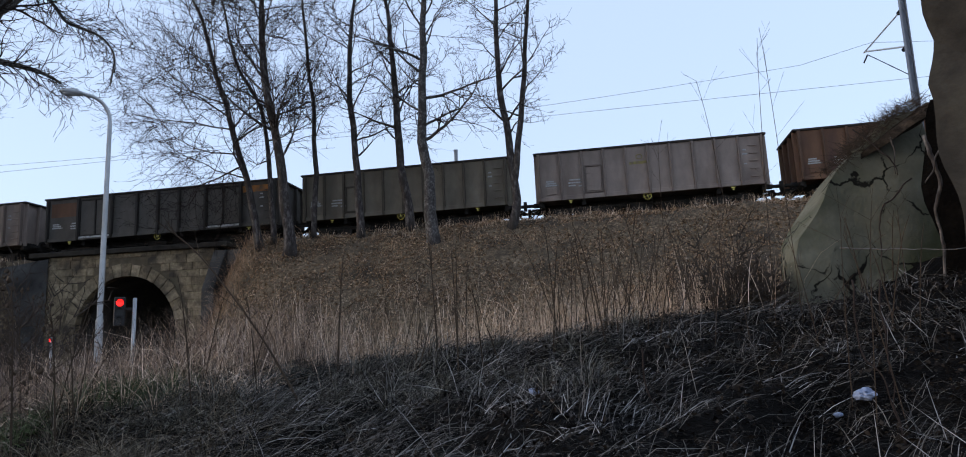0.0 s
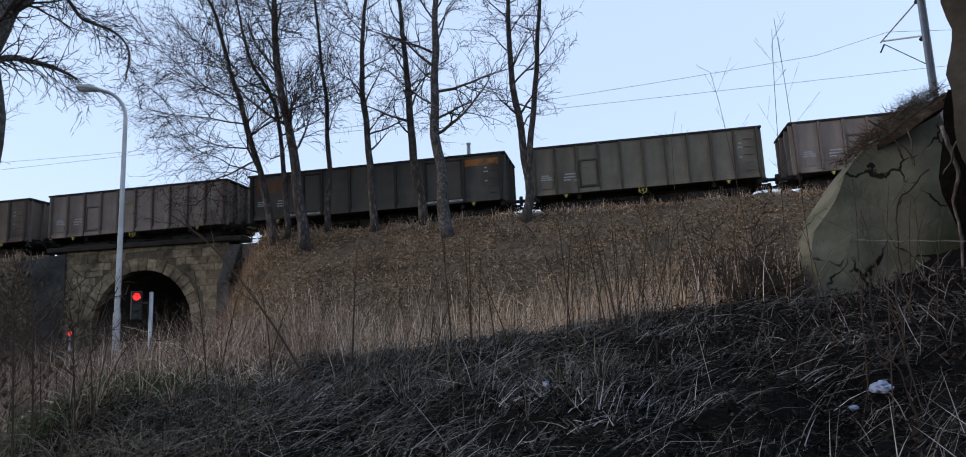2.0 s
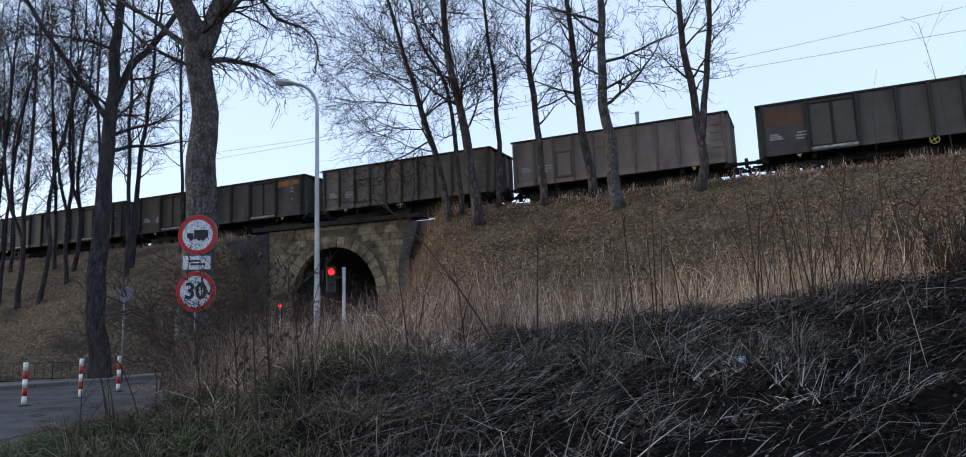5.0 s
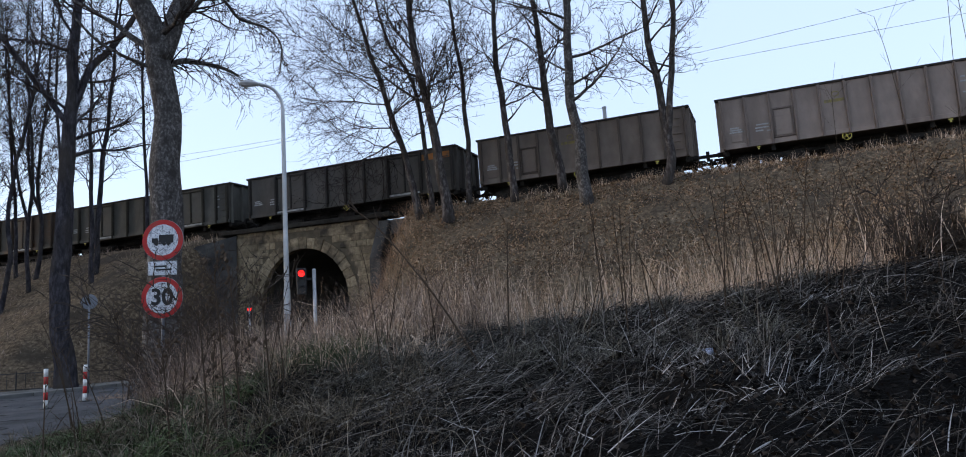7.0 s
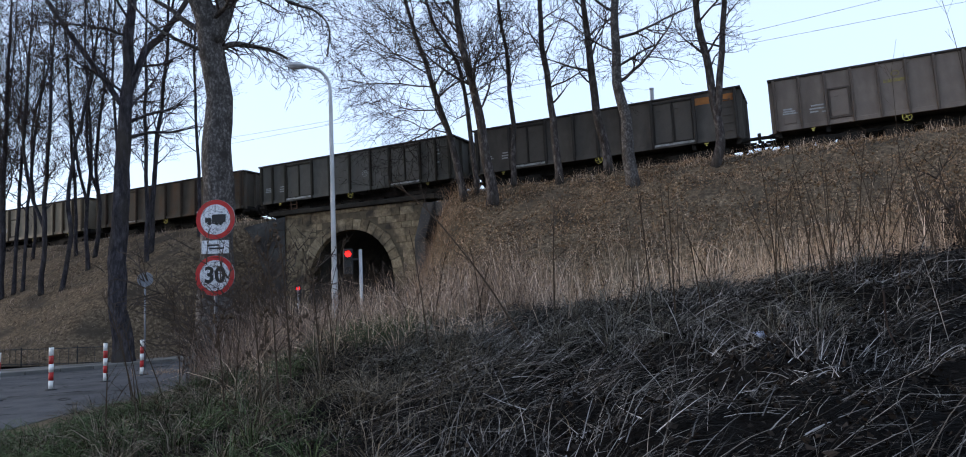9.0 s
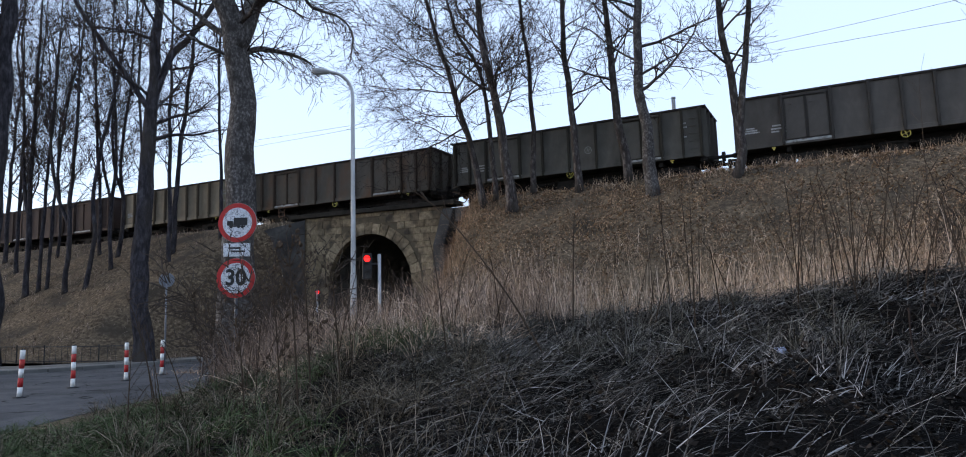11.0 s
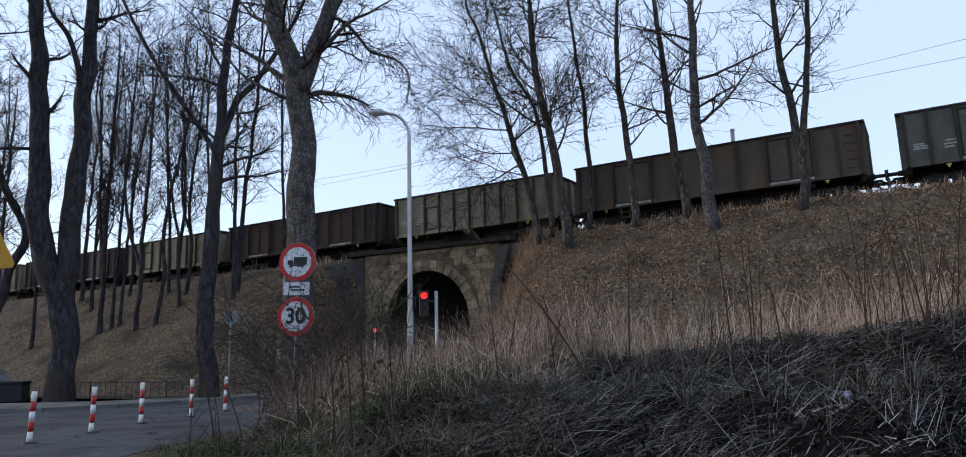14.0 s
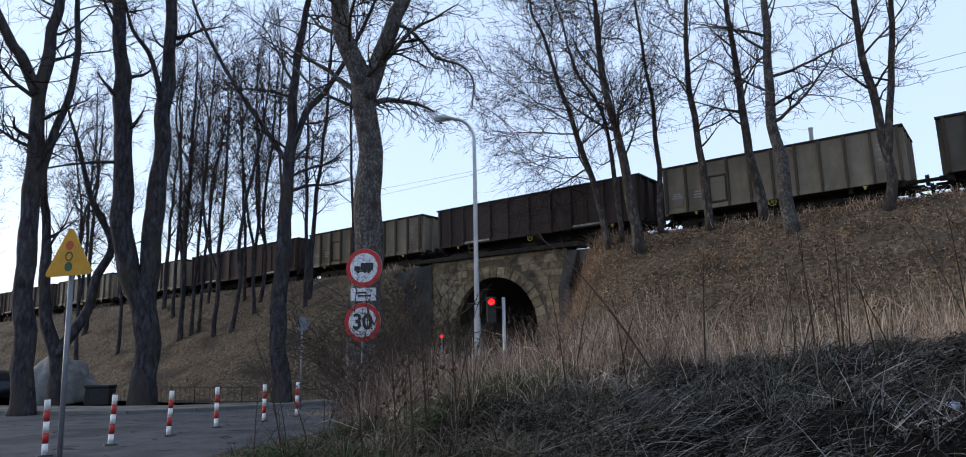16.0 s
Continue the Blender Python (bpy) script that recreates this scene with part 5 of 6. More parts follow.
def slope_points(k, s0, s1, n0, n1, clump, bare=0.0):
    m = k // 12
    cs, cn = rs.uniform(s0, s1, m), rs.uniform(n0, n1, m)
    pick = rs.randint(0, m, k)
    s, n = cs[pick] + rs.normal(0, clump, k), cn[pick] + rs.normal(0, clump, k)
    keep = ~(((s > -24.7) & (s < -18.2)) | ((n > 29.2) & (s > -26) & (s < -16.2)) | (n > 29.6))
    s, n = s[keep], n[keep]
    patch = np.array([noise.noise((a * 0.45, b * 0.6, 4.0)) + 0.6 * noise.noise((a * 1.3, b * 1.6, 9.0)) for a, b in zip(s, n)])
    keep = rs.uniform(-0.75, 0.35, len(s)) < patch + bare
    s, n = s[keep], n[keep]
    return s * CA + n * SA, -s * SA + n * CA


x, y = slope_points(64000, -18.4, 16, 15.0, 29.4, 0.22)
k = len(x)
blades("slope_grass", x, y, rs.uniform(0.08, 0.4, k), rs.uniform(0.006, 0.014, k), rs.uniform(0.1, 1.3, k), rs.uniform(0.3, 1.8, k), M_SLOPE, "matted brown grass on the embankment slope")
x, y = slope_points(11000, -16, 15, 15.5, 24.0, 0.45)
k = len(x)
blades("slope_tufts", x, y, rs.uniform(0.3, 0.85, k), rs.uniform(0.005, 0.01, k), rs.uniform(0.9, 1.6, k), rs.uniform(0.2, 1.8, k), M_TALL, "pale dry tufts on the embankment slope")
ss, nn = -18.2 + np.abs(rs.normal(0, 1.9, 7000)), rs.uniform(23.0, 29.2, 7000)
x, y = ss * CA + nn * SA, -ss * SA + nn * CA
k = len(x)
blades("slope_tufts", x, y, rs.uniform(0.4, 1.25, k), rs.uniform(0.008, 0.014, k), rs.uniform(0.6, 1.5, k), rs.uniform(0.4, 2.0, k), M_SLOPE, "overhanging brown grass beside the tunnel mouth")
# the wooded slope's shade is put in by the darker weed colour
x, y = slope_points(20000, -70, -25, 18.5, 29.4, 0.3)
k = len(x)
blades("slope_grass", x, y, rs.uniform(0.15, 0.4, k), rs.uniform(0.012, 0.02, k), rs.uniform(0.5, 1.5, k), rs.uniform(0.3, 1.8, k), M_WEED, "matted tan grass on the wooded slope")
x, y = slope_points(2600, -30, 16, 28.3, 29.5, 0.15, 0.3)
k = len(x)
blades("crest_grass", x, y, rs.uniform(0.2, 0.55, k), rs.uniform(0.008, 0.014, k), rs.uniform(0.9, 1.6, k), rs.uniform(0.1, 1.0, k), M_TALL, "tufts of pale grass along the crest")


def leaves(name, x, y, size, mat, label, lift=0.0):
    k = len(x)
    P = np.stack([x, y, heights(x, y) + 0.02 + rs.uniform(0, 1, k) ** 2 * lift], 1)
    u = rs.normal(0, 1, (k, 3))
    u[:, 2] *= 0.5
    u /= np.linalg.norm(u, axis=1)[:, None]
    v = np.cross(u, rs.normal(0, 1, (k, 3)) + np.array([[0, 0, 1.5]]))
    v /= np.linalg.norm(v, axis=1)[:, None]
    w = np.cross(u, v)
    u, v, w = u * size[:, None], v * size[:, None] * 0.6, w * size[:, None] * 0.25
    V = np.stack([P - u, P - v * 0.9 + w, P + u, P + v + w], 1).reshape(-1, 3)
    F = np.array([[0, 1, 2], [0, 2, 3]])[None] + (np.arange(k) * 4)[:, None, None]
    ob = new(name, mesh_arrays(name, V, F.reshape(-1, 3), mat))
    return tagged(ob, label, "leaves", kind="stuff")


x, y = slope_points(110000, -17, 16, 17.0, 29.3, 0.5)
leaves("fallen_leaves", x, y, rs.uniform(0.018, 0.06, len(x)), M_LEAF, "brown fallen leaves on the embankment slope", 0.07)
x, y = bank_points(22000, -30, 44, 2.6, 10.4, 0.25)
leaves("leaf_litter", x, y, rs.uniform(0.01, 0.03, len(x)), M_SHADELEAF, "dark leaf litter between the straw", 0.09)
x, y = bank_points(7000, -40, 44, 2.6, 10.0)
leaves("fallen_leaves", x, y, rs.uniform(0.015, 0.045, len(x)), M_SHADELEAF, "dark fallen leaves among the straw")


# ---- weeds and saplings ----
def weed(x, y, h, lean, r=0.006, twigs=0, seeds=0, label="dry leafless weed stalk on the bank", name="weed_stalk", seed=0):
    rng = random.Random(seed)
    z = top_of(x, y) - 0.03
    t = thing(name, pose(x, y, z), label, "weed", group="weed stalks")
    line = smooth_line([(0, 0, 0), (lean[0] * 0.35, lean[1] * 0.35, h * 0.4), (lean[0] * 0.8, lean[1] * 0.8, h * 0.8), (lean[0] * 1.15, lean[1] * 1.15, h)], 4)
    n = len(line)
    part("stem", sweep(line, [r * (1 - 0.8 * i / n) + 0.0015 for i in range(n)], 5), M_STEM, t)
    segs = []
    heads = []
    for i in range(twigs):
        j = rng.randint(n // 3, n - 1)
        a = rng.uniform(0, 6.283)
        d = Vector((math.cos(a) * 0.6, math.sin(a) * 0.6, rng.uniform(0.4, 1.0))).normalized()
        L = rng.uniform(0.08, 0.32) * (0.6 + 0.4 * h)
        q = line[j] + d * L
        segs.append((line[j], q, r * 0.45, 0.0015))
        heads.append(q)
        if rng.random() < 0.6:
            d2 = (d + Vector((rng.gauss(0, 0.5), rng.gauss(0, 0.5), 0.2))).normalized()
            m_ = line[j] + d * L * 0.5
            segs.append((m_, m_ + d2 * L * 0.6, r * 0.3, 0.0012))
            heads.append(m_ + d2 * L * 0.6)
    if segs:
        for s in segs:
            V, F = tube_segments([s[0]], [s[1]], np.array([s[2]]), np.array([s[3]]), 4)
            part("side_shoot", mesh_arrays("side_shoot", V, F, M_STEM), M_STEM, t)
    for q in heads[:seeds]:
        bm = bmesh.new()
        bmesh.ops.create_icosphere(bm, subdivisions=1, radius=rng.uniform(0.009, 0.019), matrix=Matrix.Translation(q) @ Matrix.Diagonal((1, 1, 1.4, 1)))
        for v in bm.verts:
            v.co += Vector((rng.gauss(0, 0.006), rng.gauss(0, 0.006), rng.gauss(0, 0.006)))
        part("seed_head", bm, M_STEM, t, "dark dry seed head")
    return t


def at_az(az, d):
    return d * math.sin(radians(az)), d * math.cos(radians(az))


rng_w = random.Random(8)
for i in range(34):  # thicket of saplings on the bank's ridge
    x, y = at_az(rng_w.gauss(11.0, 3.0), rng_w.uniform(9.2, 11.2))
    weed(x, y, rng_w.uniform(0.7, 1.8), (rng_w.gauss(0, 0.2), rng_w.gauss(0, 0.12)), rng_w.uniform(0.004, 0.007), rng_w.randint(2, 6), 0, "thin bare sapling in a thicket on the ridge", "sapling", 100 + i)
for i in range(40):
    x, y = at_az(rng_w.uniform(-22, 33), rng_w.uniform(8.0, 11.5))
    weed(x, y, rng_w.uniform(0.6, 1.5), (rng_w.gauss(0, 0.2), rng_w.gauss(0, 0.15)), rng_w.uniform(0.004, 0.008), rng_w.randint(1, 5), 0, seed=200 + i)
for i in range(26):
    x, y = at_az(rng_w.uniform(-44, -18), rng_w.uniform(7.5, 11.5))
    weed(x, y, rng_w.uniform(0.6, 1.5), (rng_w.gauss(0, 0.2), rng_w.gauss(0, 0.15)), rng_w.uniform(0.004, 0.008), rng_w.randint(3, 8), 0, "dry branching weed by the roadside", seed=300 + i)
for i, (az, d, h, lx) in enumerate([(20.0, 8.6, 3.0, -0.25), (21.8, 8.8, 3.4, 0.15), (23.6, 8.9, 3.5, -0.08), (17.6, 8.4, 1.6, 0.25), (24.6, 7.6, 1.2, -0.15), (26.2, 6.4, 1.5, 0.12), (27.5, 6.0, 1.7, 0.2), (29.3, 6.2, 1.4, -0.2), (14.5, 8.8, 2.3, 0.05)]):
    x, y = at_az(az, d)
    weed(x, y, h, (lx, 0.1), 0.0032, 6, 0, "tall thin bare shoot before the concrete wall", "sapling", 400 + i)
for i, (az, d, h) in enumerate([(-31.8, 6.6, 1.45), (-30.8, 6.9, 1.6), (-33.0, 6.8, 1.2), (-28.6, 7.6, 1.2), (-35.5, 7.2, 1.0)]):
    x, y = at_az(az, d)
    weed(x, y, h, (-0.12, 0.05), 0.008, 18, 24, "dark thistle-like weed with dry seed heads", seed=500 + i)
for i, (az, d, L, lx) in enumerate([(-12.5, 7.2, 1.9, -1.35), (-3.0, 9.6, 1.7, -0.1), (-10.5, 9.2, 1.5, 0.03)]):
    x, y = at_az(az, d)
    weed(x, y, L, (lx, 0.2), 0.011, 7, 0, "long leaning bare stalk over the straw", seed=600 + i)


# ---- road signs ----
def disc(bm, r, y0, y1, sides=40, inner=0.0):
    if inner:
        for i in range(sides):
            a, b = 2 * math.pi * i / sides, 2 * math.pi * (i + 1) / sides
            q = [(inner, a), (r, a), (r, b), (inner, b)]
            f = [bm.verts.new((rr * math.cos(t), y0, rr * math.sin(t))) for rr, t in q]
            g = [bm.verts.new((rr * math.cos(t), y1, rr * math.sin(t))) for rr, t in q]
            bm.faces.new(f)
            bm.faces.new((f[1], f[2], g[2], g[1]))
            bm.faces.new((f[3], f[0], g[0], g[3]))
        bmesh.ops.remove_doubles(bm, verts=bm.verts, dist=1e-5)
    else:
        cyl(bm, (0, y0, 0), (0, y1, 0), r, sides=sides)
    return bm


def lettering(text, size, mat, parent, place, label):
    cu = bpy.data.curves.new("lettering", "FONT")
    cu.body, cu.size, cu.extrude, cu.align_x, cu.align_y = text, size, 0.002, "CENTER", "CENTER"
    cu.offset = 0.012
    tmp = bpy.data.objects.new("lettering", cu)
    me = bpy.data.meshes.new_from_object(tmp)
    bpy.data.objects.remove(tmp)
    me.materials.clear()
    me.materials.append(mat)
    ob = part("lettering", me, mat, parent, label)
    ob.matrix_basis = pose(*place, 90, 0, 0)
    return ob


def road_signs():
    sx, sy = -9.09, 12.5
    z0 = top_of(sx, sy)
    t = thing("road_sign", pose(sx, sy, z0, 0, 1.0, 12), "post with a no-lorries sign above a 30 speed limit sign", "road sign", group="road signs")
    part("post", cyl(bmesh.new(), (0, 0.05, -0.2), (0, 0.05, 3.8 - z0), 0.032, sides=14), M_POST, t, "dull grey steel post", True)
    for z, what in ((3.5, "lorry"), (2.38, "limit")):
        pl = part("sign_plate", disc(bmesh.new(), 0.4, -0.012, 0.008), M_SIGNBACK, t)
        pl.location = (0, 0, z - z0)
        part("face", disc(bmesh.new(), 0.32, -0.018, -0.011), M_PEEL, pl, "cracked white sign face")
        part("rim", disc(bmesh.new(), 0.397, -0.02, -0.01, inner=0.305), M_RED, pl, "red rim")
        if what == "lorry":
            bm = boxed(-0.07, 0.21, -0.024, -0.019, -0.06, 0.1)
            box(bm, -0.21, -0.085, -0.024, -0.019, -0.06, 0.035)
            box(bm, -0.17, 0.165, -0.0235, -0.0195, -0.085, -0.062)
            for x in (-0.12, 0.03, 0.11):
                cyl(bm, (x, -0.024, -0.085), (x, -0.019, -0.085), 0.032, sides=14)
            part("pictogram", bm, M_BLACK, pl, "black lorry silhouette")
        else:
            lettering("30", 0.44, M_BLACK, pl, (0, -0.021, 0), "black figures 30")
        for x in (-0.05, 0.05):
            part("clamp", boxed(x - 0.02, x + 0.02, 0.0, 0.09, -0.02, 0.02, bevel=0.004), M_GALV, pl)
    pl = part("sign_plate", boxed(-0.28, 0.28, -0.012, 0.006, -0.135, 0.135, bevel=0.004), M_SIGNBACK, t)
    pl.location = (0, 0, 2.95 - z0)
    part("face", boxed(-0.275, 0.275, -0.016, -0.011, -0.13, 0.13), M_PEEL, pl, "cracked white supplementary plate")
    for x, z, w in ((-0.05, 0.035, 0.24), (0.03, -0.03, 0.3)):
        part("stencil", boxed(x - w / 2, x + w / 2, -0.018, -0.0155, z - 0.018, z + 0.018), M_BLACK, pl, "unreadable dark line of writing")
    # warning triangle for the signals
    tx, ty = -10.03, 6.84
    t = thing("warning_sign", pose(tx, ty, top_of(tx, ty), 0, -1.0, 10), "yellow triangular traffic signal warning sign on a grey post", "road sign", group="road signs")
    part("post", cyl(bmesh.new(), (0, 0.05, -0.2), (0, 0.05, 3.4), 0.036, sides=14), M_POST, t, "blue-grey steel post", True)
    bm = bmesh.new()
    cs = [(-0.36, 0.05), (0.36, 0.05), (0, 0.64)]
    out = []
    for i, (x, z) in enumerate(cs):
        for k in range(5):
            a = radians((210, 330, 90)[i] - 60 + 30 * k)
            out.append((x + 0.05 * math.cos(a), z + 0.05 * math.sin(a)))
    f = [bm.verts.new((x, -0.012, z)) for x, z in out]
    g = [bm.verts.new((x, 0.006, z)) for x, z in out]
    bm.faces.new(f)
    bm.faces.new(g[::-1])
    for i in range(len(f)):
        bm.faces.new((f[i], g[i], g[(i + 1) % len(f)], f[(i + 1) % len(f)]))
    bmesh.ops.recalc_face_normals(bm, faces=bm.faces)
    pl = part("sign_plate", bm, M_YELLOW, t, "weathered yellow sign plate")
    pl.location = (0, 0, 2.88)
    for z, m_, r0 in ((0.44, M_REDDISC, 0), (0.28, M_BLACK, 0.05), (0.13, M_GREENLENS, 0)):
        d = part("signal_disc", disc(bmesh.new(), 0.068, -0.016, -0.011, 24, r0), m_, pl)
        d.location = (-0.0, 0, z)
    for z in (0.12, 0.4):
        c = part("clamp", boxed(-0.05, 0.05, 0.0, 0.09, -0.02, 0.02, bevel=0.004), M_GALV, pl)
        c.location = (0, 0, z)
    # small round sign seen from behind, at the pavement
    px, py = -17.63, 20.67
    t = thing("round_sign", pose(px, py, top_of(px, py), 0, 0, 215), "small grey round sign on a thin post, seen from behind", "road sign", group="road signs")
    part("post", cyl(bmesh.new(), (0, 0, -0.1), (0, 0, 3.0), 0.03, sides=10), M_POST, t, "", True)
    part("sign_plate", cyl(bmesh.new(), (0, -0.03, 2.95), (0, -0.045, 2.95), 0.25, sides=28), M_POST, t)


road_signs()


# ---- street lamp and signals ----
def street_lamp():
    b = (-8.89, 17.29)
    z = top_of(*b)
    t = thing("street_lamp", pose(*b, z), "tall galvanised street lamp with a curved arm", "street lamp")
    H = 7.46 - z
    part("pole", cyl(cyl(bmesh.new(), (0, 0, -0.2), (0, 0, 2.6), 0.095, 0.085, 14), (0, 0, 2.6), (0, 0, H), 0.07, 0.05, 14), M_GALV, t)
    line = [(0, 0, H - 0.02)]
    for i in range(9):
        a = math.pi / 2 * i / 8
        line.append((-0.46 * (1 - math.cos(a)), -0.26 * (1 - math.cos(a)), H + 0.62 * math.sin(a)))
    line.append((-0.52, -0.29, H + 0.65))
    part("arm", sweep(line, [0.045] * len(line), 10), M_GALV, t, smooth=True)
    bm = bmesh.new()
    bmesh.ops.create_uvsphere(bm, u_segments=14, v_segments=8, radius=1, matrix=Matrix.Translation((-0.72, -0.4, H + 0.65)) @ pose(0, 0, 0, 0, 3, 29) @ Matrix.Diagonal((0.27, 0.12, 0.075, 1)))
    hd = part("lamp_head", bm, M_GREYPAINT, t, "grey lamp head", True)
    bm = bmesh.new()
    bmesh.ops.create_uvsphere(bm, u_segments=12, v_segments=6, radius=1, matrix=Matrix.Translation((-0.76, -0.42, H + 0.61)) @ pose(0, 0, 0, 0, 0, 29) @ Matrix.Diagonal((0.17, 0.09, 0.06, 1)))
    part("cover", bm, M_GREYPAINT, hd, "dull lamp cover", True)
    part("hatch", boxed(-0.035, 0.035, -0.1, -0.08, 0.7, 1.1, bevel=0.005), M_GALV, t)


street_lamp()


def signal(x, y, zl, r, label, post_side=0.42, heading=25):
    z = top_of(x, y)
    t = thing("traffic_signal", pose(x, y, z, 0, 0, heading), label, "traffic signal", group="traffic signals")
    zl -= z
    part("post", cyl(bmesh.new(), (post_side, 0, -0.2), (post_side, 0, zl + r * 1.3), r * 0.55, sides=14), M_GALV, t, "grey steel post", True)
    hd = part("signal_head", boxed(-r * 1.5, r * 1.5, 0.0, r * 1.8, zl - r * 6.5, zl + r * 1.6, bevel=r * 0.25), M_BLACK, t, "black signal housing")
    for i, m_ in enumerate((G_RED, M_LENS, M_LENS)):
        ln = part("lens", cyl(bmesh.new(), (0, -0.01, zl - i * r * 2.5), (0, 0.02, zl - i * r * 2.5), r, sides=20), m_, hd, "lit red lens" if i == 0 else "unlit dark lens")
        bm = bmesh.new()
        for k in range(10):
            a, b = math.pi * k / 10, math.pi * (k + 1) / 10
            bm.faces.new([bm.verts.new((1.1 * r * math.cos(q), yy, zl - i * r * 2.5 + 1.1 * r * math.sin(q))) for q, yy in ((a, 0.0), (b, 0.0), (b, -r * 1.2), (a, -r * 1.2))])
        part("visor", bm, M_BLACK, hd)
    part("bracket", boxed(0, post_side, r * 0.5, r * 0.9, zl - r * 2, zl - r * 1.4), M_BLACK, t)


signal(-10.67, 21.77, 3.44, 0.105, "traffic signal showing red before the tunnel", 0.4)
# small red light of unknown source, given an assumed signal head and post
signal(-8.96, 15.55, 2.16, 0.045, "small red light among the weeds, built as a signal", 0.0)


# ---- bollards and fence ----
def bollard():
    t = thing("bollard", None, "red and white striped steel bollard on the asphalt", "bollard", group="bollards along the road")
    part("foot_plate", cyl(bmesh.new(), (0, 0, 0), (0, 0, 0.03), 0.14, 0.12, 16), M_BLACK, t)
    z = 0.03
    for i in range(5):
        h = 0.195
        part("band", cyl(bmesh.new(), (0, 0, z), (0, 0, z + h), 0.052, sides=16), M_WHITE if i % 2 == 0 else M_RED, t, "white band" if i % 2 == 0 else "red band", True)
        z += h
    part("cap", cyl(bmesh.new(), (0, 0, z), (0, 0, z + 0.02), 0.05, 0.035, 16), M_BLACK, t)
    return t


first_b = bollard()
BOLL = [(-13.37, 8.84, 2, 1), (-13.81, 10.49, 0.5, 2.2), (-14.19, 12.23, 1, 1.5), (-14.82, 14.22, -1, 1), (-14.95, 16.06, 0, -0.5), (-15.3, 17.8, 1, 0.5), (-13.0, 7.0, 0, 0)]
for i, (x, y, a, b) in enumerate(BOLL):
    m_ = pose(x, y, 0.012, a, b, 30 * i)
    if i == 0:
        first_b.matrix_basis = m_
    else:
        copy_thing(first_b, m_)


def fence():
    line = [world(s, n) for s, n in ((-24.0, 19.0), (-26.5, 18.0), (-33.0, 17.9), (-40.0, 18.1), (-47.0, 18.3))]
    t = thing("fence", None, "low dark wire fence with thin posts below the slope", "fence")
    me = mesh_of(cyl(bmesh.new(), (0, 0, -0.1), (0, 0, 0.75), 0.022, sides=8), "post", [M_BLACK])
    pk = mesh_of(cyl(bmesh.new(), (0, 0, 0.0), (0, 0, 0.66), 0.008, sides=5), "picket", [M_BLACK])
    for (ax, ay), (bx, by) in zip(line, line[1:]):
        L = math.hypot(bx - ax, by - ay)
        for z in (0.12, 0.68):
            za, zb = top_of(ax, ay) + z, top_of(bx, by) + z
            part("rail", cyl(bmesh.new(), (ax, ay, za), (bx, by, zb), 0.014, sides=6), M_BLACK, t)
        n = round(L / 0.35)
        for i in range(n):
            f = i / n
            x, y = ax + (bx - ax) * f, ay + (by - ay) * f
            p_ = part("post" if i % 5 == 0 else "picket", me if i % 5 == 0 else pk, M_BLACK, t)
            p_.location = (x, y, top_of(ax, ay) * (1 - f) + top_of(bx, by) * f)


fence()


# ---- overhead line ----
def mast(s, n, arm, label):
    x, y = world(s, n)
    z = top_of(x, y)
    t = thing("catenary_mast", pose(x, y, z, 0, 0, -AZ), label, "mast", group="catenary masts")
    H = 16.5 - z
    bm = bmesh.new()
    for o in (-0.09, 0.09):
        box(bm, o - 0.02, o + 0.02, -0.09, 0.09, -0.4, H)
    for i in range(int(H / 0.45)):
        a = 0.09 if i % 2 else -0.09
        cyl(bm, (a, -0.08, 0.45 * i), (-a, -0.08, 0.45 * i + 0.45), 0.015, sides=5)
    box(bm, -0.09, 0.09, -0.012, 0.012, -0.4, H)
    part("column", bm, M_POST, t, "grey steel column")
    if arm:
        zc = rail_z(s) - z
        part("cantilever", cyl(cyl(bmesh.new(), (0, 0.1, zc + 6.9), (-0.2, 3.9, zc + 6.75), 0.03, sides=8), (0, 0.1, zc + 5.4), (-0.2, 3.7, zc + 6.72), 0.035, sides=8), M_GREYPAINT, t)
        for zz in (5.4, 6.9):
            bm = bmesh.new()
            for i in range(5):
                cyl(bm, (0, 0.16 + 0.07 * i, zc + zz), (0, 0.2 + 0.07 * i, zc + zz), 0.085, 0.05, 10)
            part("insulator", bm, M_BLACK, t, "brown ribbed insulator")
        part("stay_arm", cyl(cyl(bmesh.new(), (-0.1, 0.1, zc + 4.3), (-1.35, 0.3, zc + 5.3), 0.018, sides=6), (-1.35, 0.3, zc + 5.3), (-1.5, 0.35, zc + 5.0), 0.03, sides=8), M_BLACK, t)


mast(11.75, 28.7, True, "grey steel catenary mast with insulated brackets")
mast(-60.0, 36.2, False, "grey steel catenary mast behind the train")
x_, y_ = world(-7.4, 36.5)
t_ = thing("line_post", pose(x_, y_, top_of(x_, y_)), "thin grey post behind the train", "post")
part("shaft", cyl(bmesh.new(), (0, 0, -0.3), (0, 0, 12.1 - top_of(x_, y_)), 0.1, sides=10), M_GREYPAINT, t_)
part("cap", cyl(bmesh.new(), (0, 0, 12.08 - top_of(x_, y_)), (0, 0, 12.16 - top_of(x_, y_)), 0.12, sides=10), M_GREYPAINT, t_)


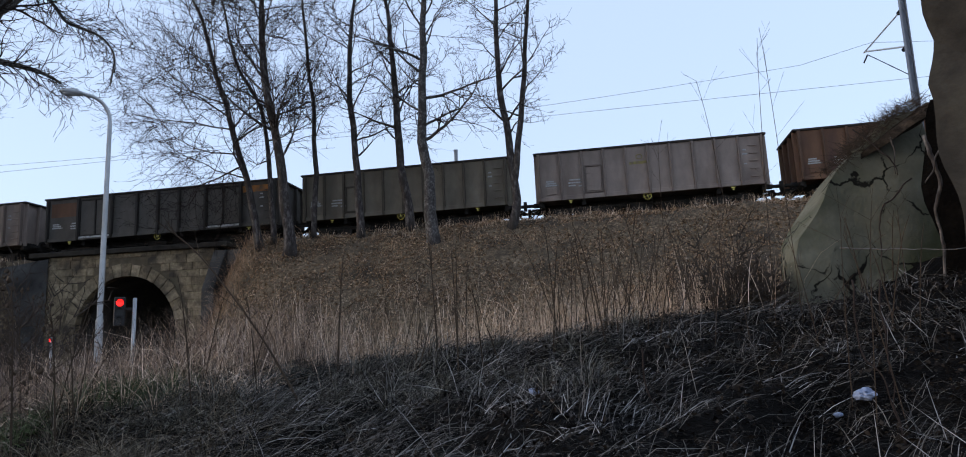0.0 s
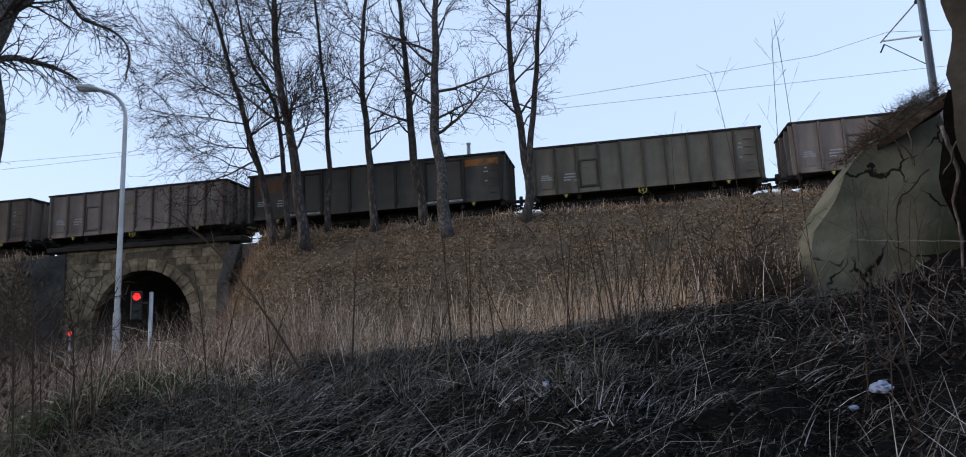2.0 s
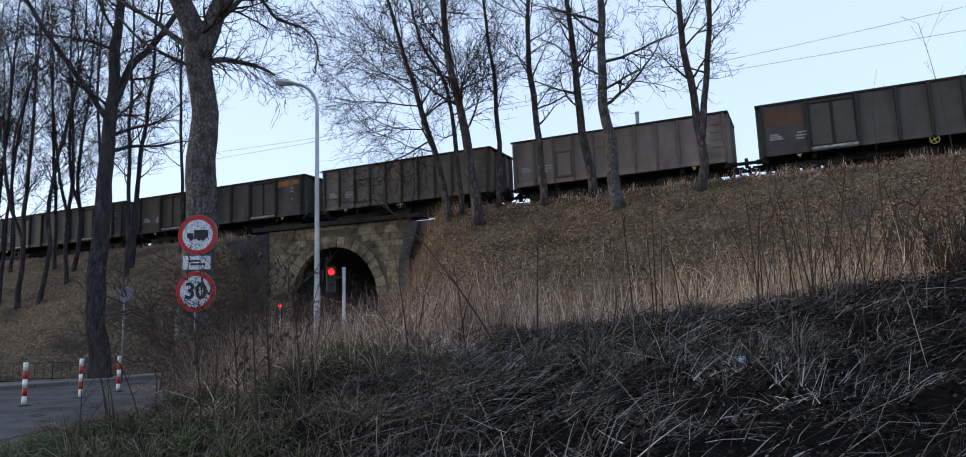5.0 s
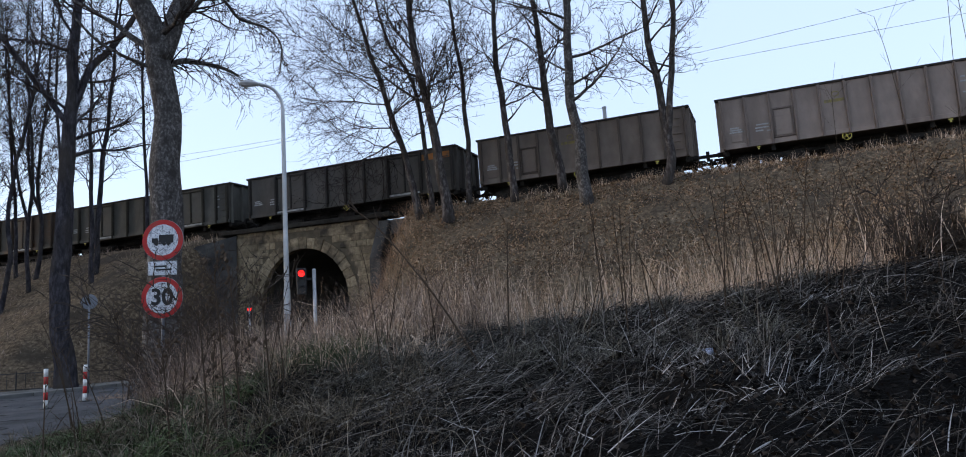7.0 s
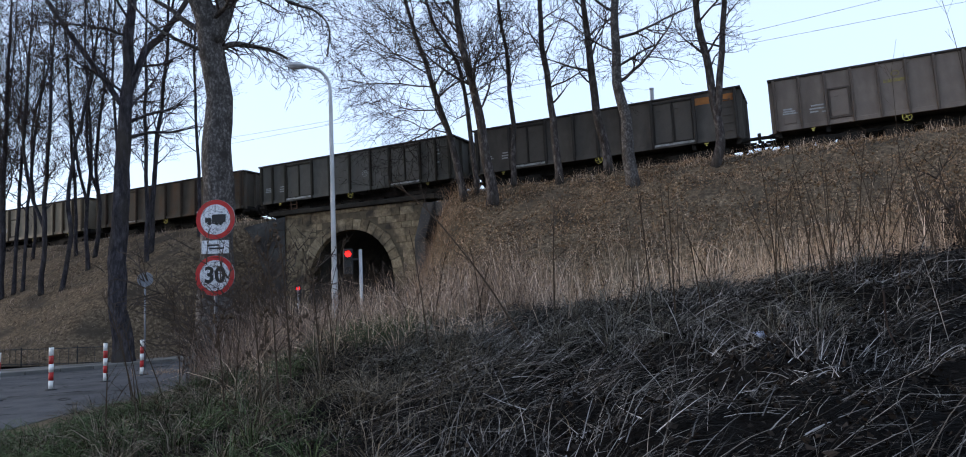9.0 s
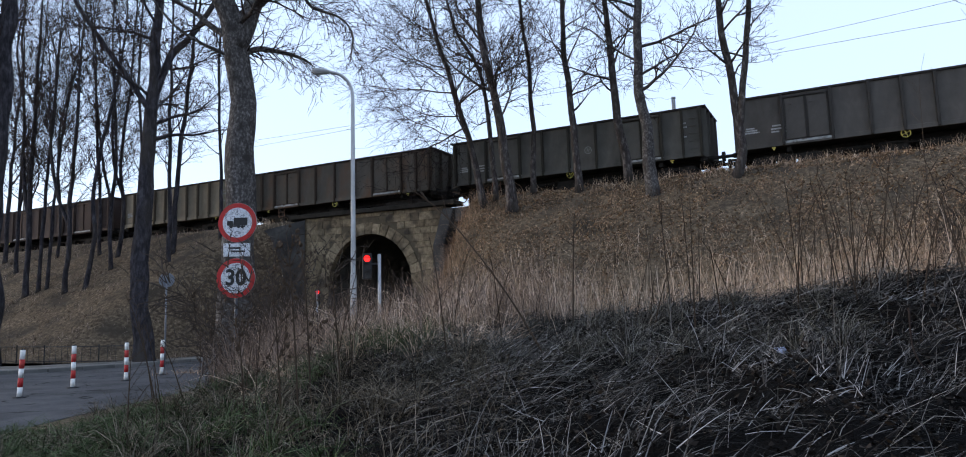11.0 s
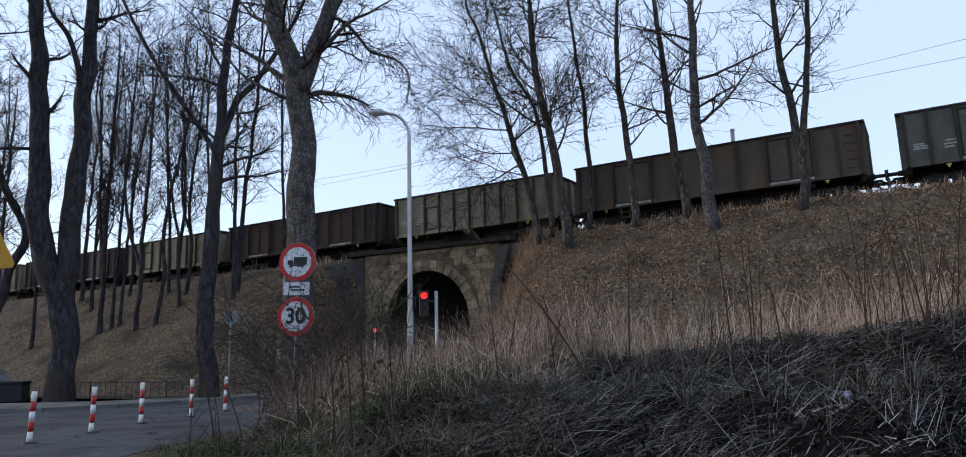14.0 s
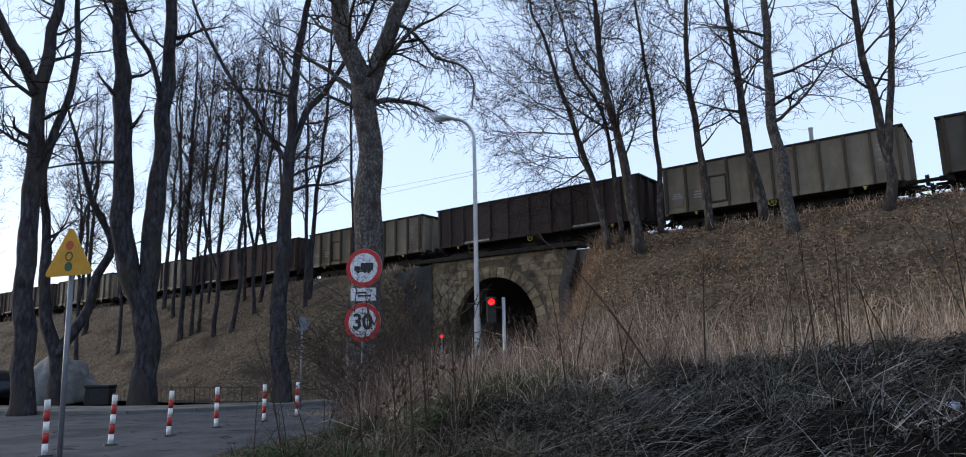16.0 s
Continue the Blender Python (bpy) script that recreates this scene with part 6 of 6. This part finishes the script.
def sag(s):
    u = ((s + 24 + 36) % 72) - 36
    return 12.3 + 0.00123 * u * u + 0.013 * (s + 24 - u) * 0.5


def wires():
    for nm, fz, r in (("contact_wire", lambda s: 12.4 + 0.013 * s, 0.008), ("messenger_wire", sag, 0.008)):
        line = [Vector((s, 32.9, fz(s))) for s in np.arange(-168, 49, 3.0)]
        ob = part(nm, sweep(line, [r] * len(line), 5), M_WIRE)
        ob.matrix_basis = TRACK
        tagged(ob, "thin dark overhead wire above the track", "overhead wire", group="overhead wires")


wires()


# ---- litter ----
def litter(name, az, d, size, label, seed):
    x, y = d * math.sin(radians(az)), d * math.cos(radians(az))
    bm = bmesh.new()
    bmesh.ops.create_icosphere(bm, subdivisions=3, radius=1)
    for v in bm.verts:
        q = v.co.copy()
        v.co += q * (0.5 * noise.noise(q * 1.3 + Vector((seed, 0, 0))) - 0.5 * abs(noise.noise(q * 2.6 + Vector((0, seed, 0)))) + 0.2 * abs(noise.noise(q * 6.0 + Vector((0, seed, 3)))))
        v.co = Vector((v.co.x * size, v.co.y * size * 0.8, v.co.z * size * 0.5))
    low = min(v.co.z for v in bm.verts)
    ob = part(name, bm, M_PLASTIC)
    ob.matrix_basis = pose(x, y, top_of(x, y) - low * 0.6 + 0.08, 0, 0, seed * 40)
    tagged(ob, label, "litter", group="litter on the bank")


litter("plastic_bag", 27.1, 6.42, 0.09, "crumpled pale blue plastic bag among the straw", 1)
litter("plastic_scrap", 25.32, 6.17, 0.035, "small pale plastic scrap beside the bag", 4)
litter("plastic_wrapper", 4.5, 6.2, 0.06, "crumpled white plastic wrapper among the straw", 2)


# ---- shrubs ----
def shrub(x, y, h, stems, seed, label, lean=(0, 0)):
    rng = random.Random(seed)
    t = thing("shrub", pose(x, y, top_of(x, y) - 0.05), label, "shrub", group="bare shrubs")
    out = {1: [], 2: [], 3: [], 4: []}
    for i in range(stems):
        a = rng.uniform(0, 6.283)
        d = Vector((math.cos(a) * 0.5 + lean[0], math.sin(a) * 0.5 + lean[1], 1)).normalized()
        grow(Vector((rng.gauss(0, 0.25), rng.gauss(0, 0.25), 0)), d, h * rng.uniform(0.6, 1.1), 0.011, 1, out, rng, 0.02, 3)
    run = []
    for q in out[1] + [None]:
        if run and (q is None or (run[-1][1] - q[0]).length > 1e-5):
            V, F = tube_segments([s[0] for s in run], [s[1] for s in run], np.array([s[2] for s in run]), np.array([s[3] for s in run]), 5)
            part("stem", mesh_arrays("stem", V, F, M_BRUSH), M_BRUSH, t)
            run = []
        run.append(q)
    sg = out[2] + out[3]
    V, F = tube_segments([s[0] for s in sg], [s[1] for s in sg], np.array([s[2] for s in sg]), np.array([s[3] for s in sg]), 3)
    tagged(part("crown", mesh_arrays("crown", V, F, M_BRUSH), M_BRUSH, t), "dense tangle of bare branches", kind="stuff")


for i, (az, d, h, n_) in enumerate([(-33.5, 14.5, 2.6, 9), (-31.5, 16.5, 2.8, 9), (-35.5, 15.0, 2.0, 8), (-38.0, 17.5, 1.6, 5), (-29.5, 15.0, 1.6, 7)]):
    x, y = at_az(az, d)
    shrub(x, y, h, n_, 700 + i, "dark leafless shrub by the roadside")
for i, (az, d, h, n_) in enumerate([(18.5, 12.6, 1.5, 10), (16.8, 13.2, 1.3, 9), (20.0, 12.2, 1.3, 9), (19.2, 11.2, 0.75, 6), (20.2, 11.0, 0.8, 7), (-34.0, 33.0, 3.0, 9), (-32.0, 34.5, 3.0, 9), (-36.0, 32.0, 2.6, 9)]):
    x, y = at_az(az, d)
    shrub(x, y, h, n_, 720 + i, "dense dark leafless brushwood on the slope")

# overgrown top edge of the concrete wall
k = 1500
f_ = rs.uniform(0.3, 1, k) ** 0.8
wx, wy = 4.3 + 2.15 * f_ + rs.normal(0, 0.03, k), 10.35 + rs.normal(0, 0.22, k)
wz = 2.2 + np.interp(f_, [0, 0.3, 0.6, 0.8, 1], [0.75, 1.6, 2.1, 2.45, 2.62])


def tuft(name, P, length, width, mat, label):
    k = len(P)
    a = rs.uniform(0, 6.283, k)
    up = rs.normal(0.1, 0.7, k)
    d = np.stack([np.cos(a), np.sin(a), up], 1)
    d /= np.linalg.norm(d, axis=1)[:, None]
    V, F = tube_segments(P, P + d * length[:, None], width, width * 0.3, 3)
    return tagged(new(name, mesh_arrays(name, V, F, mat)), label, "roots", kind="stuff")


tuft("roots", np.stack([wx, wy, wz + rs.uniform(-0.03, 0.12, k)], 1), rs.uniform(0.05, 0.28, k), rs.uniform(0.002, 0.005, k), M_STEM, "tangled roots and dead stems along the wall's top")
k = 1500
mx_, my_ = 3.95 + rs.normal(0, 0.3, k), 10.6 + rs.normal(0, 0.25, k)
mz_ = heights(mx_, my_) + np.abs(rs.normal(0, 0.28, k)) * np.exp(-((mx_ - 3.95) / 0.45) ** 2)
tuft("brushwood_heap", np.stack([mx_, my_, mz_], 1), rs.uniform(0.1, 0.4, k), rs.uniform(0.003, 0.009, k), M_STEM, "dark heap of brushwood beside the concrete wall")



# roots hanging between the wall slabs, and bare branches before the wall
def root(name, line, r, mat, label, lump=0.15, seed=0):
    pts = smooth_line(line, 7)
    n = len(pts)
    pts = [p + Vector((noise.noise(p * 7), noise.noise(p * 7 + Vector((5, 0, 0))), noise.noise(p * 7 + Vector((0, 5, 0))))) * 0.025 for p in pts]
    ob = part(name, sweep(pts, [r * (1 - 0.5 * i / n) * (1 + 0.35 * noise.noise(p * 5)) for i, p in enumerate(pts)], 8, lump, seed), mat, smooth=True)
    tagged(ob, label, "root" if name == "root" else "branch", group="roots and branches at the wall")


root("root", [(5.5, 8.72, 3.95), (5.53, 8.66, 3.62), (5.57, 8.65, 3.32), (5.49, 8.68, 3.0), (5.53, 8.68, 2.6), (5.48, 8.69, 2.1)], 0.028, M_BARK, "knotted brown root hanging down between the walls", 0.4)
root("root", [(5.63, 8.42, 3.76), (5.52, 8.49, 3.69), (5.41, 8.56, 3.41), (5.35, 8.6, 3.31)], 0.014, M_BARK, "thin pale root hanging before the dark crevice")
root("root", [(5.65, 9.64, 4.2), (5.65, 9.64, 3.93), (5.65, 9.64, 3.71)], 0.012, M_BARK, "thin pale root hanging over the concrete")
root("bare_branch", [(5.58, 9.22, 3.55), (5.39, 9.33, 3.32), (5.26, 9.4, 3.18), (5.2, 9.43, 2.71), (5.18, 9.44, 2.0)], 0.012, M_TWIG, "dark forked branch before the concrete wall", 0.05)
root("bare_branch", [(5.22, 9.77, 4.37), (5.42, 9.66, 4.11), (5.58, 9.56, 3.82), (5.61, 9.55, 3.66)], 0.012, M_TWIG, "dark branch bent over the wall's top", 0.05)
root("bare_branch", [(4.22, 8.48, 2.59), (4.68, 8.23, 2.51), (5.26, 7.88, 2.46)], 0.008, M_STALK, "pale bare branch lying across the wall's foot", 0.05)
root("bare_branch", [(2.63, 5.14, 1.95), (2.63, 5.14, 1.5), (2.7, 5.1, 1.33), (2.76, 5.07, 1.13), (2.86, 5.02, 0.5)], 0.007, M_TWIG, "dark crooked twig standing in the straw", 0.05)
root("bare_branch", [(2.64, 4.79, 1.9), (2.63, 4.8, 1.57), (2.64, 4.79, 1.26), (2.65, 4.79, 0.97), (2.67, 4.78, 0.5)], 0.006, M_TWIG, "thin dark twig standing in the straw", 0.05)
root("bare_branch", [(1.26, 5.61, 1.53), (1.29, 5.61, 1.2), (1.41, 5.58, 0.98), (1.49, 5.56, 0.5)], 0.007, M_TWIG, "dark crooked twig standing in the straw", 0.05)
ob_ = part("earth_overhang", sweep(smooth_line([(5.32, 10.5, 3.9), (5.42, 10.45, 4.03), (5.62, 10.35, 4.18), (5.8, 10.25, 4.3), (6.02, 10.12, 4.46), (6.22, 10.0, 4.58), (6.36, 9.91, 4.66), (6.6, 9.75, 4.6)], 6), [0.04 + 0.06 * min(1, i / 20) for i in range(43)], 12, 1.3, 4), M_SOIL)
tagged(ob_, "dark crumbling earth overhanging the wall's top", "earth", kind="structure")


# ---- at the far side of the road ----
def heap():
    bm = bmesh.new()
    bmesh.ops.create_icosphere(bm, subdivisions=4, radius=1)
    for v in bm.verts:
        q = v.co.copy()
        v.co = Vector((q.x * 1.5, q.y * 1.1, max(-0.2, q.z) * 1.8 * (1 - 0.25 * q.x))) + q * 0.35 * noise.noise(q * 2.2)
    ob = part("tarpaulin_mound", bm, M_TARP, smooth=True)
    ob.matrix_basis = pose(-31.9, 21.4, 0.3, 0, 0, 35)
    tagged(ob, "pale grey tarpaulin-covered heap at the foot of the slope", "heap")


heap()


def bin_box():
    t = thing("grit_bin", pose(-29.2, 21.4, top_of(-29.2, 21.4), 0, 0, 30), "dark box-shaped grit bin beside the fence", "bin")
    part("box", boxed(-0.5, 0.5, -0.35, 0.35, -0.05, 0.7, bevel=0.03), M_BLACK, t)
    part("lid", boxed(-0.54, 0.54, -0.39, 0.39, 0.7, 0.82, bevel=0.03), M_BLACK, t)


bin_box()


def car():
    t = thing("car", pose(-34.3, 20.6, 0.012, 0, 0, 35), "dark parked car beyond the roadside trees", "car")
    bm = bmesh.new()
    prof = [(-2.1, 0.3), (-2.15, 0.75), (-1.95, 1.0), (-1.2, 1.08), (-0.6, 1.45), (0.9, 1.47), (1.7, 1.1), (2.05, 1.0), (2.1, 0.5), (2.0, 0.3)]
    a = [bm.verts.new((x, -0.85, z)) for x, z in prof]
    b = [bm.verts.new((x, 0.85, z)) for x, z in prof]
    bm.faces.new(a)
    bm.faces.new(b[::-1])
    for i in range(len(prof)):
        bm.faces.new((a[i], b[i], b[(i + 1) % len(prof)], a[(i + 1) % len(prof)]))
    bmesh.ops.recalc_face_normals(bm, faces=bm.faces)
    bmesh.ops.bevel(bm, geom=list(bm.edges), offset=0.07, segments=2, affect="EDGES")
    part("body", bm, M_CARPAINT, t, smooth=True)
    for y in (-0.855, 0.855):
        part("side_window", boxed(-0.75, 1.0, y - 0.006, y + 0.006, 1.06, 1.38, bevel=0.004), M_GLASS, t)
    w_ = part("windscreen", boxed(-0.38, 0.38, -0.7, 0.7, -0.01, 0.01), M_GLASS, t)
    w_.matrix_basis = pose(-0.93, 0, 1.29, 0, -32, 0)
    for x in (-1.35, 1.3):
        for y in (-0.8, 0.8):
            wh = part("wheel", cyl(bmesh.new(), (x, y - 0.1, 0.31), (x, y + 0.1, 0.31), 0.31, sides=22), M_BLACK, t, "black tyre")
            part("rim", cyl(bmesh.new(), (x, y - 0.11, 0.31), (x, y + 0.11, 0.31), 0.19, sides=16), M_GREYPAINT, wh, "grey wheel rim")
    for y in (-0.6, 0.6):
        part("headlight", boxed(-2.16, -2.08, y - 0.17, y + 0.17, 0.7, 0.82, bevel=0.02), M_WHITE, t, "clear headlight")


car()


motions()
